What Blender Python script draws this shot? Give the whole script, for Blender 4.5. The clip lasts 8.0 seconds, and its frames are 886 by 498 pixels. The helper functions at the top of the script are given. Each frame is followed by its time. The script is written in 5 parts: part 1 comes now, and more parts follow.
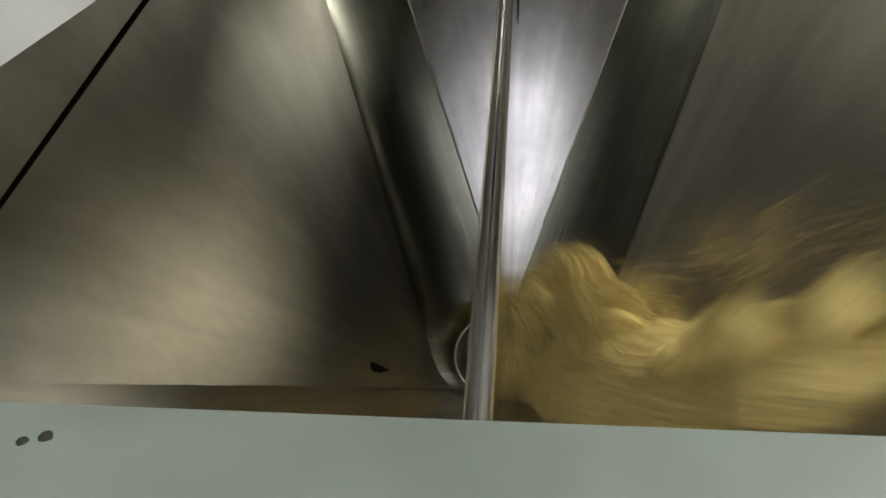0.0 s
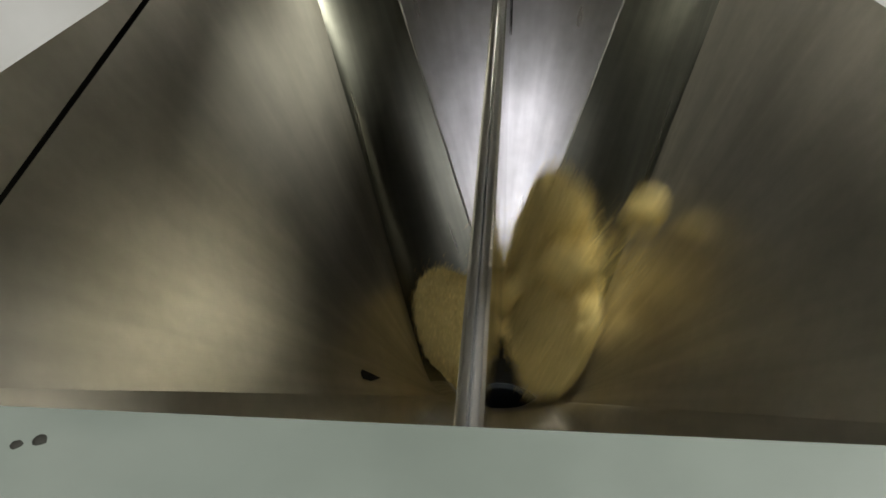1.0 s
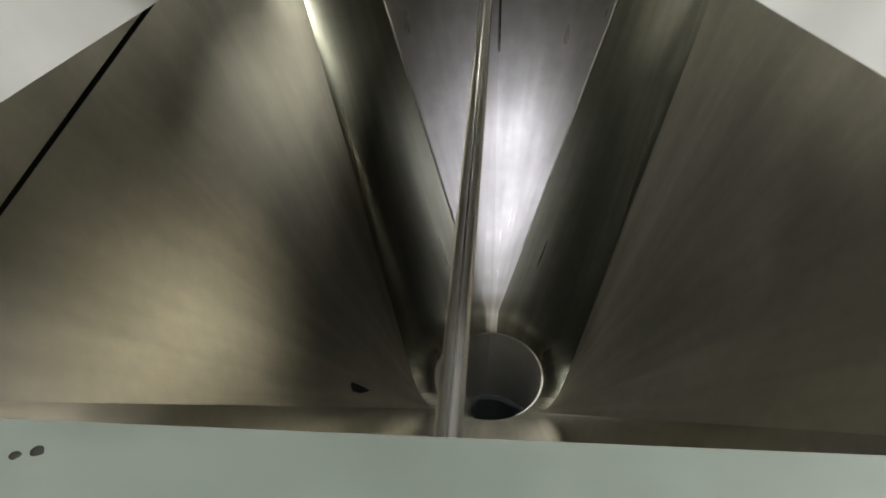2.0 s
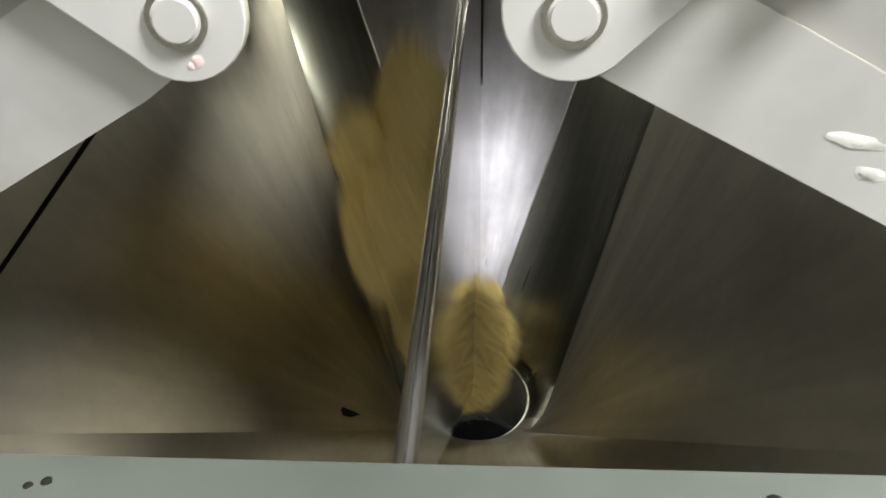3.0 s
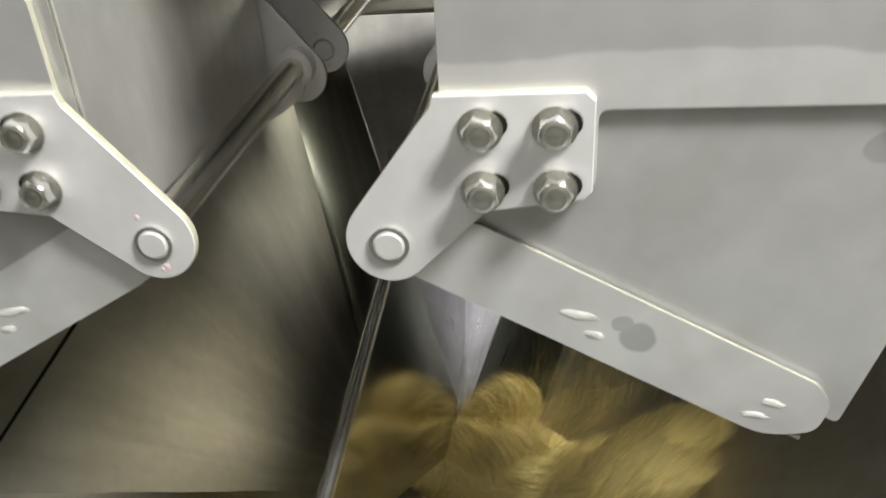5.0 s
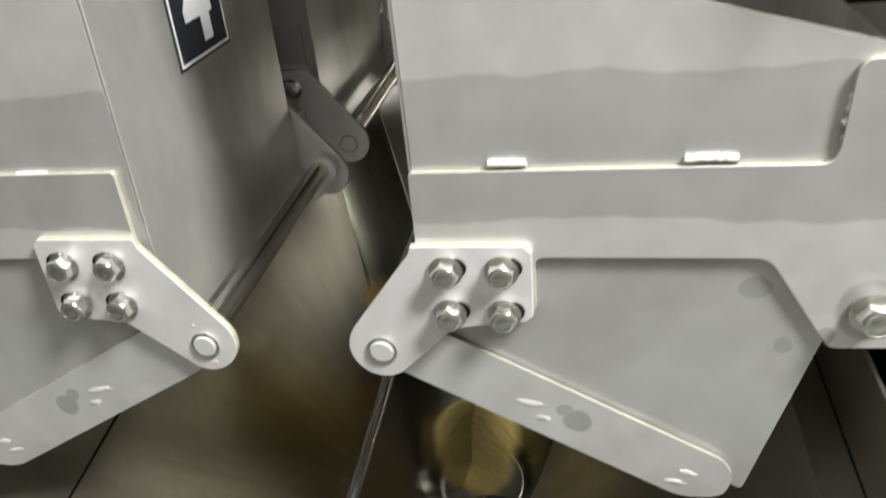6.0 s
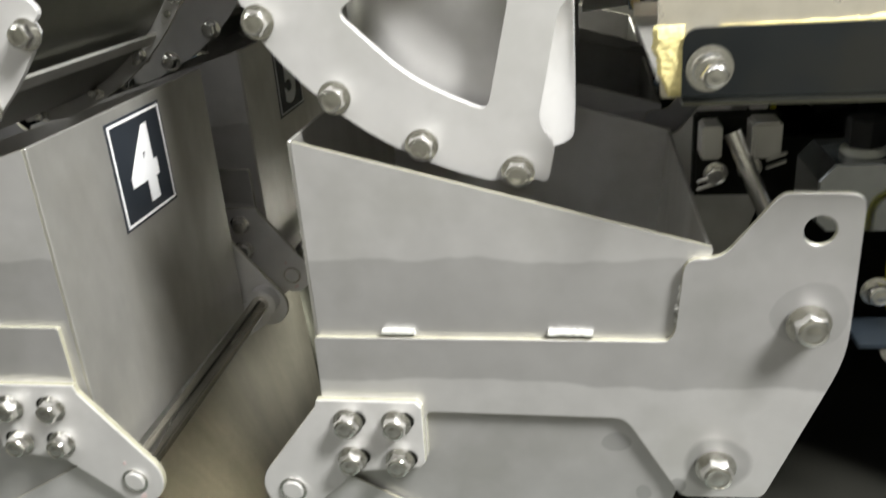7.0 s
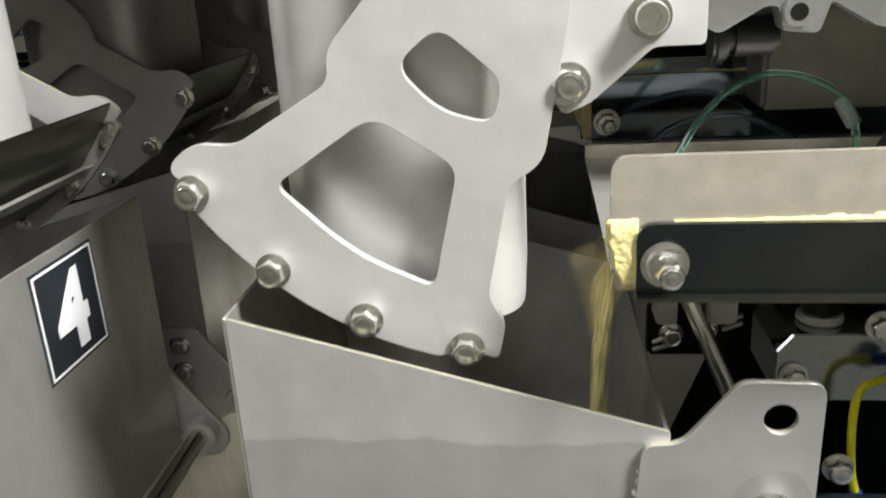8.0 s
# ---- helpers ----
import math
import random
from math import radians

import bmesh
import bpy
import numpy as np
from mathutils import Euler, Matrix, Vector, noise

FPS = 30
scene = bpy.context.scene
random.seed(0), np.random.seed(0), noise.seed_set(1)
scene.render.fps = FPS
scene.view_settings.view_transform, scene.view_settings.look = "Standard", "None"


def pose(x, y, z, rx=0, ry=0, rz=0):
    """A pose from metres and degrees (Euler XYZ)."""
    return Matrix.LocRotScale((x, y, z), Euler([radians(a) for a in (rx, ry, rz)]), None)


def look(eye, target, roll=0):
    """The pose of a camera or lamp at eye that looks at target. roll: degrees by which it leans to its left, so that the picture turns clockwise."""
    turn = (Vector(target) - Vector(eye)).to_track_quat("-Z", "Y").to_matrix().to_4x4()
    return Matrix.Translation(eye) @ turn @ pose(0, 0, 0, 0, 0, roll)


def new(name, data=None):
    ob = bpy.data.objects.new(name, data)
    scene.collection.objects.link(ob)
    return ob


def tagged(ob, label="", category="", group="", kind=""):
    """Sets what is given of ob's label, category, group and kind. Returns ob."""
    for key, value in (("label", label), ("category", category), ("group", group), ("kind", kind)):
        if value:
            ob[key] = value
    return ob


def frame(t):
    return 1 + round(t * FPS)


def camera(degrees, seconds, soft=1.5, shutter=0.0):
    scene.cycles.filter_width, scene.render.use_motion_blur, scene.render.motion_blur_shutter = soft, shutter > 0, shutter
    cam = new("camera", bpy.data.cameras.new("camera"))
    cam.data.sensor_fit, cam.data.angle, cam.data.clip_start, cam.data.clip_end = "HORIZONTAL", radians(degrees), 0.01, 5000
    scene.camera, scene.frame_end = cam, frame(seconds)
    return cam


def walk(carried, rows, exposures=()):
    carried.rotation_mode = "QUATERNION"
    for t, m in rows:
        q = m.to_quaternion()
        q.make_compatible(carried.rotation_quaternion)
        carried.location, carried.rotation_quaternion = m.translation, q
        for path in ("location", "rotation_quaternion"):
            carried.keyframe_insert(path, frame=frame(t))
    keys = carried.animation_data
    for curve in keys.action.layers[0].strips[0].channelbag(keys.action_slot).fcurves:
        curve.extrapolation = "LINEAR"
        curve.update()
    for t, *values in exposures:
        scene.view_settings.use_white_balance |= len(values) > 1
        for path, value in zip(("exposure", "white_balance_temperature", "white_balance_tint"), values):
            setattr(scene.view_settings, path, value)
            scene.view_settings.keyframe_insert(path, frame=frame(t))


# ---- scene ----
cam = camera(56.0, 8.0, soft=1.6, shutter=0.5)
PATH = [
    (0, (-0.102, -0.235, -0.028), (-0.293, 1.398, -1.167), -2.7),
    (0.7, (-0.103, -0.238, -0.027), (-0.279, 1.406, -1.152), -2.0),
    (1, (-0.102, -0.238, -0.026), (-0.273, 1.408, -1.148), -1.8),
    (1.5, (-0.101, -0.241, -0.024), (-0.262, 1.414, -1.135), -1.8),
    (1.7, (-0.1, -0.242, -0.023), (-0.255, 1.417, -1.129), -1.5),
    (2.8, (-0.075, -0.276, 0.017), (-0.236, 1.403, -1.058), -2.4),
    (3, (-0.07, -0.28, 0.022), (-0.232, 1.406, -1.042), -2.7),
    (3.5, (-0.048, -0.302, 0.045), (-0.216, 1.4, -0.992), -3.2),
    (3.7, (-0.037, -0.312, 0.057), (-0.209, 1.398, -0.967), -3.4),
    (4, (-0.022, -0.324, 0.072), (-0.2, 1.396, -0.933), -3.9),
    (4.5, (0.01, -0.349, 0.1), (-0.195, 1.389, -0.868), -3.8),
    (4.7, (0.02, -0.366, 0.113), (-0.205, 1.381, -0.834), -3.9),
    (5.8, (0.09, -0.453, 0.256), (-0.287, 1.251, -0.722), -6.3),
    (6, (0.103, -0.466, 0.27), (-0.284, 1.255, -0.673), -6.3),
    (6.5, (0.141, -0.488, 0.313), (-0.239, 1.28, -0.54), -5.3),
    (7, (0.174, -0.503, 0.349), (-0.168, 1.312, -0.419), -4.5),
    (7.5, (0.18, -0.482, 0.386), (-0.104, 1.373, -0.307), -3.5),
    (8, (0.176, -0.447, 0.414), (-0.058, 1.426, -0.249), -3.3),
]
walk(cam, [(t, look(eye, target, roll)) for t, eye, target, roll in PATH], [(0.0, 0.24), (3.0, 0.36), (4.5, 0.02), (6.0, -0.03), (7.0, -0.20), (8.0, -0.34)])

# ---- light ----
world = bpy.data.worlds.new("hall_air")
scene.world = world
world.use_nodes = True
world.node_tree.nodes["Background"].inputs[0].default_value = (0.80, 0.86, 0.95, 1)
world.node_tree.nodes["Background"].inputs[1].default_value = 0.05


def lamp(eye, target, sx, sy, watts, colour):
    data = bpy.data.lights.new("ceiling_lamp", "AREA")
    data.shape, data.size, data.size_y, data.energy, data.color = "RECTANGLE", sx, sy, watts, colour
    ob = new("ceiling_lamp", data)
    ob.matrix_basis = look(eye, target)


lamp((-0.1, -1.62, 2.55), (-0.1, -1.62, 0), 1.6, 1.0, 26, (0.95, 0.94, 1.0))
lamp((1.8, -0.85, 2.35), (0.8, -0.4, 0), 0.5, 0.9, 350, (0.985, 0.985, 0.95))
lamp((-2.2, -1.9, 2.2), (-0.6, -0.2, 0.2), 0.9, 1.4, 30, (0.975, 0.985, 0.95))
# Added lamp, low behind the chute, to brighten its left side panel.
lamp((0.93, 2.4, 1.5), (-0.35, 0.78, -0.4), 0.45, 0.6, 270, (0.99, 0.985, 0.88))


# ---- materials ----
def material(name, colour, rough=0.5, metal=0.0, grain=40.0, vary=0.12, bump=0.02, stretch=(1, 1, 1), stain=0.0, stain_scale=6.0, stain_colour=(0.1, 0.09, 0.06), rough_vary=0.1, island=0.0):
    m = bpy.data.materials.new(name)
    m.use_nodes = True
    n, l = m.node_tree.nodes, m.node_tree.links
    b = n["Principled BSDF"]
    b.inputs["Metallic"].default_value = metal
    co = n.new("ShaderNodeTexCoord")
    mp = n.new("ShaderNodeMapping")
    mp.inputs["Scale"].default_value = stretch
    l.new(co.outputs["Object"], mp.inputs[0])
    fine = n.new("ShaderNodeTexNoise")
    fine.inputs["Scale"].default_value, fine.inputs["Detail"].default_value = grain, 6
    l.new(mp.outputs[0], fine.inputs["Vector"])
    big = n.new("ShaderNodeTexNoise")
    big.inputs["Scale"].default_value, big.inputs["Detail"].default_value = stain_scale, 4
    l.new(mp.outputs[0], big.inputs["Vector"])
    ramp = n.new("ShaderNodeMapRange")
    ramp.inputs["From Min"].default_value, ramp.inputs["From Max"].default_value = 0.3, 0.7
    ramp.inputs["To Min"].default_value, ramp.inputs["To Max"].default_value = 1 - vary, 1 + vary
    l.new(fine.outputs["Fac"], ramp.inputs["Value"])
    mul = n.new("ShaderNodeMix")
    mul.data_type, mul.blend_type = "RGBA", "MULTIPLY"
    mul.inputs["Factor"].default_value = 1
    mul.inputs["A"].default_value = (*colour, 1)
    l.new(ramp.outputs[0], mul.inputs["B"])
    out = mul.outputs["Result"]
    if island > 0:
        geo = n.new("ShaderNodeNewGeometry")
        ir = n.new("ShaderNodeMapRange")
        ir.inputs["To Min"].default_value, ir.inputs["To Max"].default_value = 1 - island, 1 + island
        l.new(geo.outputs["Random Per Island"], ir.inputs["Value"])
        im = n.new("ShaderNodeMix")
        im.data_type, im.blend_type = "RGBA", "MULTIPLY"
        im.inputs["Factor"].default_value = 1
        l.new(out, im.inputs["A"])
        l.new(ir.outputs[0], im.inputs["B"])
        out = im.outputs["Result"]
    if stain > 0:
        sr = n.new("ShaderNodeMapRange")
        sr.inputs["From Min"].default_value, sr.inputs["From Max"].default_value = 0.5, 0.68
        sr.inputs["To Min"].default_value, sr.inputs["To Max"].default_value = 0, stain
        l.new(big.outputs["Fac"], sr.inputs["Value"])
        mx = n.new("ShaderNodeMix")
        mx.data_type = "RGBA"
        l.new(sr.outputs[0], mx.inputs["Factor"])
        l.new(out, mx.inputs["A"])
        mx.inputs["B"].default_value = (*stain_colour, 1)
        out = mx.outputs["Result"]
    l.new(out, b.inputs["Base Color"])
    rr = n.new("ShaderNodeMapRange")
    rr.inputs["From Min"].default_value, rr.inputs["From Max"].default_value = 0.3, 0.7
    rr.inputs["To Min"].default_value, rr.inputs["To Max"].default_value = max(0.02, rough - rough_vary), min(1, rough + rough_vary)
    l.new(big.outputs["Fac"], rr.inputs["Value"])
    l.new(rr.outputs[0], b.inputs["Roughness"])
    if bump > 0:
        bp = n.new("ShaderNodeBump")
        bp.inputs["Strength"].default_value, bp.inputs["Distance"].default_value = bump, 0.002
        l.new(fine.outputs["Fac"], bp.inputs["Height"])
        l.new(bp.outputs[0], b.inputs["Normal"])
    return m


def damp_steel(name, z_line, below, spots, dark=0.80):
    """Blasted steel with damp patches: a band on one side of a wavy tide line, and round spots."""
    m = material(name, (0.68, 0.67, 0.668), 0.40, 0.65, 30, 0.06, 0.05, (1, 1, 1), 0.6, 11, (0.49, 0.485, 0.465), 0.08)
    n, l = m.node_tree.nodes, m.node_tree.links
    b = n["Principled BSDF"]
    src = b.inputs["Base Color"].links[0].from_socket
    co = n.new("ShaderNodeTexCoord")
    sep = n.new("ShaderNodeSeparateXYZ")
    no = n.new("ShaderNodeTexNoise")
    no.inputs["Scale"].default_value, no.inputs["Detail"].default_value = 14, 4
    l.new(co.outputs["Object"], no.inputs["Vector"])
    warp = n.new("ShaderNodeVectorMath")
    warp.operation = "MULTIPLY_ADD"
    l.new(no.outputs["Color"], warp.inputs[0])
    warp.inputs[1].default_value = (0.02, 0.0, 0.02)
    l.new(co.outputs["Object"], sep.inputs[0])
    cmb = n.new("ShaderNodeCombineXYZ")
    ax = n.new("ShaderNodeMath")
    ax.operation = "ABSOLUTE"
    l.new(sep.outputs["X"], ax.inputs[0])
    l.new(ax.outputs[0], cmb.inputs["X"])
    l.new(sep.outputs["Z"], cmb.inputs["Z"])
    l.new(cmb.outputs[0], warp.inputs[2])
    sep2 = n.new("ShaderNodeSeparateXYZ")
    l.new(warp.outputs[0], sep2.inputs[0])
    rg = n.new("ShaderNodeMapRange")
    lo, hi = z_line + 0.01 - 0.0012, z_line + 0.01 + 0.0012
    rg.inputs["From Min"].default_value, rg.inputs["From Max"].default_value = (lo, hi) if below else (hi, lo)
    rg.inputs["To Min"].default_value, rg.inputs["To Max"].default_value = dark, 1.0
    l.new(sep2.outputs["Z"], rg.inputs["Value"])
    factor = rg.outputs[0]
    for x, z, r, d in spots:
        ds = n.new("ShaderNodeVectorMath")
        ds.operation = "DISTANCE"
        l.new(warp.outputs[0], ds.inputs[0])
        ds.inputs[1].default_value = (x + 0.05 + 0.01, 0, z + 0.063 + 0.01)
        sr = n.new("ShaderNodeMapRange")
        sr.inputs["From Min"].default_value, sr.inputs["From Max"].default_value = r * 0.9, r * 1.08
        sr.inputs["To Min"].default_value, sr.inputs["To Max"].default_value = d, 1.0
        l.new(ds.outputs["Value"], sr.inputs["Value"])
        mn = n.new("ShaderNodeMath")
        mn.operation = "MINIMUM"
        l.new(factor, mn.inputs[0])
        l.new(sr.outputs[0], mn.inputs[1])
        factor = mn.outputs[0]
    mx = n.new("ShaderNodeMix")
    mx.data_type, mx.blend_type = "RGBA", "MULTIPLY"
    mx.inputs["Factor"].default_value = 1
    l.new(src, mx.inputs["A"])
    l.new(factor, mx.inputs["B"])
    l.new(mx.outputs["Result"], b.inputs["Base Color"])
    return m


def streaked(name, colour, rough, metal, dark, across=26.0, along=1.6, low=0.6, high=1.25):
    """Sheet steel; reflection streaks painted into colour and roughness run down towards the outlet."""
    m = material(name, colour, rough, metal, 60, 0.05, 0.03, (1, 1, 1), 0.35, 9, dark, 0.08)
    n, l = m.node_tree.nodes, m.node_tree.links
    b = n["Principled BSDF"]
    uv = n.new("ShaderNodeTexCoord")
    factor = None
    for wide, long_, a, c in ((across, along, low, high), (across * 4.3, along * 3.0, 0.95, 1.05), (across * 0.45, along * 1.5, 0.85, 1.15)):
        mp = n.new("ShaderNodeMapping")
        mp.inputs["Scale"].default_value = (wide, long_, 1)
        l.new(uv.outputs["UV"], mp.inputs[0])
        no = n.new("ShaderNodeTexNoise")
        no.inputs["Scale"].default_value, no.inputs["Detail"].default_value = 1.0, 3
        l.new(mp.outputs[0], no.inputs["Vector"])
        rg = n.new("ShaderNodeMapRange")
        rg.inputs["From Min"].default_value, rg.inputs["From Max"].default_value = 0.32, 0.68
        rg.inputs["To Min"].default_value, rg.inputs["To Max"].default_value = a, c
        l.new(no.outputs["Fac"], rg.inputs["Value"])
        if factor is None:
            factor = rg.outputs[0]
        else:
            mu = n.new("ShaderNodeMath")
            mu.operation = "MULTIPLY"
            l.new(factor, mu.inputs[0])
            l.new(rg.outputs[0], mu.inputs[1])
            factor = mu.outputs[0]
    src = b.inputs["Base Color"].links[0].from_socket
    mx = n.new("ShaderNodeMix")
    mx.data_type, mx.blend_type = "RGBA", "MULTIPLY"
    mx.inputs["Factor"].default_value = 1
    l.new(src, mx.inputs["A"])
    l.new(factor, mx.inputs["B"])
    l.new(mx.outputs["Result"], b.inputs["Base Color"])
    inv = n.new("ShaderNodeMath")
    inv.operation = "MULTIPLY_ADD"
    l.new(factor, inv.inputs[0])
    inv.inputs[1].default_value, inv.inputs[2].default_value = -0.12, rough + 0.12
    l.new(inv.outputs[0], b.inputs["Roughness"])
    return m


BLASTED = material("blasted_steel", (0.65, 0.64, 0.635), 0.45, 0.45, 30, 0.06, 0.05, (1, 1, 1), 0.6, 12, (0.47, 0.465, 0.445), 0.08)
DAMP_BODY = damp_steel("damp_blasted_steel", 0.191, True, ((0.196, -0.013, 0.010, 0.62), (0.214, -0.056, 0.006, 0.62)), 0.78)
DAMP_PLATE = damp_steel("damp_support_steel", 0.099, False, ((0.312, 0.088, 0.024, 0.66), (0.261, -0.026, 0.021, 0.68), (0.236, -0.045, 0.006, 0.7)), 0.76)
DAMP_DOOR = damp_steel("damp_door_steel", -0.4, True, ((0.083, -0.122, 0.010, 0.66), (0.074, -0.112, 0.006, 0.72)), 0.9)
SATIN = material("satin_steel", (0.60, 0.59, 0.56), 0.42, 0.8, 60, 0.05, 0.03, (1, 1, 0.55), 0.5, 8, (0.34, 0.325, 0.28))
CHUTE = streaked("chute_steel", (0.45, 0.425, 0.36), 0.37, 0.93, (0.38, 0.36, 0.29), 7, 1.3, 0.82, 1.15)
# Smoother, with a lighter base that paints in the bright ceiling reflection.
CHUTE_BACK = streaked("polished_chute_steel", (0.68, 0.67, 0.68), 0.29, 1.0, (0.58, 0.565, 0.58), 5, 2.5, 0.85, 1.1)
# Base darkened: the dark things this steel reflects are put into its colour.
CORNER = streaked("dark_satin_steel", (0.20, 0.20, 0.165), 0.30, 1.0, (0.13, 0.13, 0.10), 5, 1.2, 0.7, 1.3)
# Both mirror bases are darkened to stand for the dark surroundings they reflect.
MIRROR = material("mirror_steel", (0.30, 0.30, 0.30), 0.07, 1.0, 25, 0.04, 0.01, (1, 0.2, 1), 0.0, 6, rough_vary=0.04)
DARKENED_MIRROR = material("dark_mirror_steel", (0.11, 0.125, 0.15), 0.07, 1.0, 25, 0.06, 0.01, (1, 0.2, 1), 0.4, 14, (0.17, 0.165, 0.15), rough_vary=0.05)
CHROME = material("chrome", (0.90, 0.89, 0.87), 0.2, 1.0, 80, 0.05, 0.02, rough_vary=0.06)
BOLT_STEEL = material("bolt_steel", (0.82, 0.81, 0.78), 0.20, 1.0, 200, 0.06, 0.10, rough_vary=0.1)
ROD_STEEL = material("drawn_rod_steel", (0.62, 0.59, 0.52), 0.30, 1.0, 120, 0.06, 0.03, (1, 0.1, 1), 0.2, 8, (0.45, 0.42, 0.35))
RIM_PAINT = material("grey_green_rim", (0.062, 0.072, 0.062), 0.5, 0.15, 35, 0.06, 0.05, (1, 1, 1), 0.2, 18, (0.085, 0.09, 0.078))
PALE_POWDER = material("pale_powder", (0.68, 0.59, 0.27), 0.95, 0.0, 420, 0.16, 0.15, (1, 1, 1), 0.3, 60, (0.70, 0.58, 0.26))
EDGE = material("dull_cut_edge", (0.33, 0.32, 0.245), 0.6, 0.2, 80, 0.1, 0.06, (1, 1, 1), 0.3, 20, (0.37, 0.345, 0.25))
POWDER = material("yellow_powder", (0.74, 0.60, 0.24), 0.9, 0.0, 300, 0.12, 0.5, (1, 1, 1), 0.25, 40, (0.80, 0.69, 0.36), island=0.3)
LABEL_BLACK = material("black_label", (0.012, 0.016, 0.022), 0.6, 0.0, 30, 0.05, 0.0)
LABEL_WHITE = material("white_print", (0.78, 0.78, 0.80), 0.5, 0.0, 30, 0.03, 0.0)
WELD = material("pale_weld", (0.52, 0.52, 0.49), 0.7, 0.2, 120, 0.1, 0.3)
BLACK = material("black_plastic", (0.012, 0.013, 0.015), 0.45, 0.0, 60, 0.1, 0.02)
DARK = material("dark_machine_paint", (0.015, 0.02, 0.026), 0.4, 0.2, 20, 0.2, 0.02)
DARK.node_tree.nodes["Principled BSDF"].inputs["Specular IOR Level"].default_value = 0.2
# Near black for slots, gaps and dirt, and as painted shade behind the buckets.
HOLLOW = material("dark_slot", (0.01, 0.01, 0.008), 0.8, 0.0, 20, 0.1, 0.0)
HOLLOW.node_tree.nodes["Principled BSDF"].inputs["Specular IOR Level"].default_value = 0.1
POLISHED = material("polished_block_steel", (0.42, 0.44, 0.47), 0.14, 1.0, 90, 0.06, 0.02, rough_vary=0.06)
ALU = material("cast_aluminium", (0.50, 0.51, 0.53), 0.35, 0.9, 60, 0.08, 0.05)
CREAM = material("dusty_steel", (0.60, 0.56, 0.47), 0.38, 0.6, 60, 0.10, 0.05, (1, 1, 1), 0.75, 26, (0.46, 0.42, 0.33), 0.12)
DUSTY_DARK = material("dusty_dark_steel", (0.17, 0.165, 0.135), 0.5, 0.3, 40, 0.1, 0.03, (1, 1, 1), 0.5, 14, (0.24, 0.225, 0.17))
YELLOW = material("yellow_insulation", (0.72, 0.68, 0.02), 0.4, 0.0, 30, 0.05, 0.0)
BLUE = material("blue_terminal", (0.02, 0.10, 0.42), 0.4, 0.0, 30, 0.05, 0.0)
GREEN = material("green_air_tube", (0.45, 0.86, 0.70), 0.05, 0.0, 30, 0.05, 0.0)
GREEN.node_tree.nodes["Principled BSDF"].inputs["Transmission Weight"].default_value = 0.92
CLEARBLUE = material("blue_air_tube", (0.50, 0.66, 0.82), 0.05, 0.0, 30, 0.05, 0.0)
CLEARBLUE.node_tree.nodes["Principled BSDF"].inputs["Transmission Weight"].default_value = 0.92
CLEAR = material("clear_sleeve", (0.62, 0.70, 0.68), 0.15, 0.0, 30, 0.05, 0.0)
CLEAR.node_tree.nodes["Principled BSDF"].inputs["Transmission Weight"].default_value = 0.7
WALLS = material("hall_wall", (0.15, 0.145, 0.12), 0.8, 0.0, 3, 0.1, 0.02)
CEILING = material("hall_ceiling", (0.62, 0.62, 0.58), 0.8, 0.0, 3, 0.08, 0.02)
FLOOR = material("hall_floor", (0.12, 0.12, 0.11), 0.5, 0.0, 6, 0.15, 0.02)
WHITE_FILM = material("white_film", (0.8, 0.82, 0.80), 0.5, 0.0, 30, 0.03, 0.0)
FAINT_RED = material("faint_red_smear", (0.62, 0.50, 0.49), 0.6, 0.2, 90, 0.1, 0.0)

# ---- building helpers ----
XC = -0.118


def part(name, bm, mat, parent=None, label="", smooth=False):
    me = bpy.data.meshes.new(name)
    bmesh.ops.recalc_face_normals(bm, faces=bm.faces)
    bm.to_mesh(me)
    bm.free()
    me.materials.append(mat)
    if mat in (BLASTED, DAMP_BODY, DAMP_PLATE, DAMP_DOOR):
        me.materials.append(EDGE)
    if smooth:
        for p in me.polygons:
            p.use_smooth = True
        me.set_sharp_from_angle(angle=radians(35))
    ob = new(name, me)
    ob.parent = parent
    if label:
        ob["label"] = label
    return ob


def share(ob, m, parent):
    o = new(ob.name.split(".")[0], ob.data)
    o.parent, o.matrix_basis = parent, m
    for key in ("label",):
        if key in ob:
            o[key] = ob[key]
    return o


def thing(name, label, category, group="", kind="", at=(0, 0, 0)):
    ob = new(name)
    ob.empty_display_size = 0.02
    ob.location = at
    return tagged(ob, label, category, group, kind)


def fillet(pts, r, steps=4):
    """Round the corners of a closed outline; r: one radius or one for each corner."""
    out = []
    n = len(pts)
    for i in range(n):
        p, a, b = Vector(pts[i]), Vector(pts[i - 1]), Vector(pts[(i + 1) % n])
        rad = r[i] if isinstance(r, (list, tuple)) else r
        u, v = (a - p), (b - p)
        d = min(rad, u.length * 0.45, v.length * 0.45)
        if d < 1e-5:
            out.append(tuple(p))
            continue
        s, e = p + u.normalized() * d, p + v.normalized() * d
        for k in range(steps + 1):
            q = k / steps
            out.append(tuple((1 - q) ** 2 * s + 2 * q * (1 - q) * p + q * q * e))
    return out


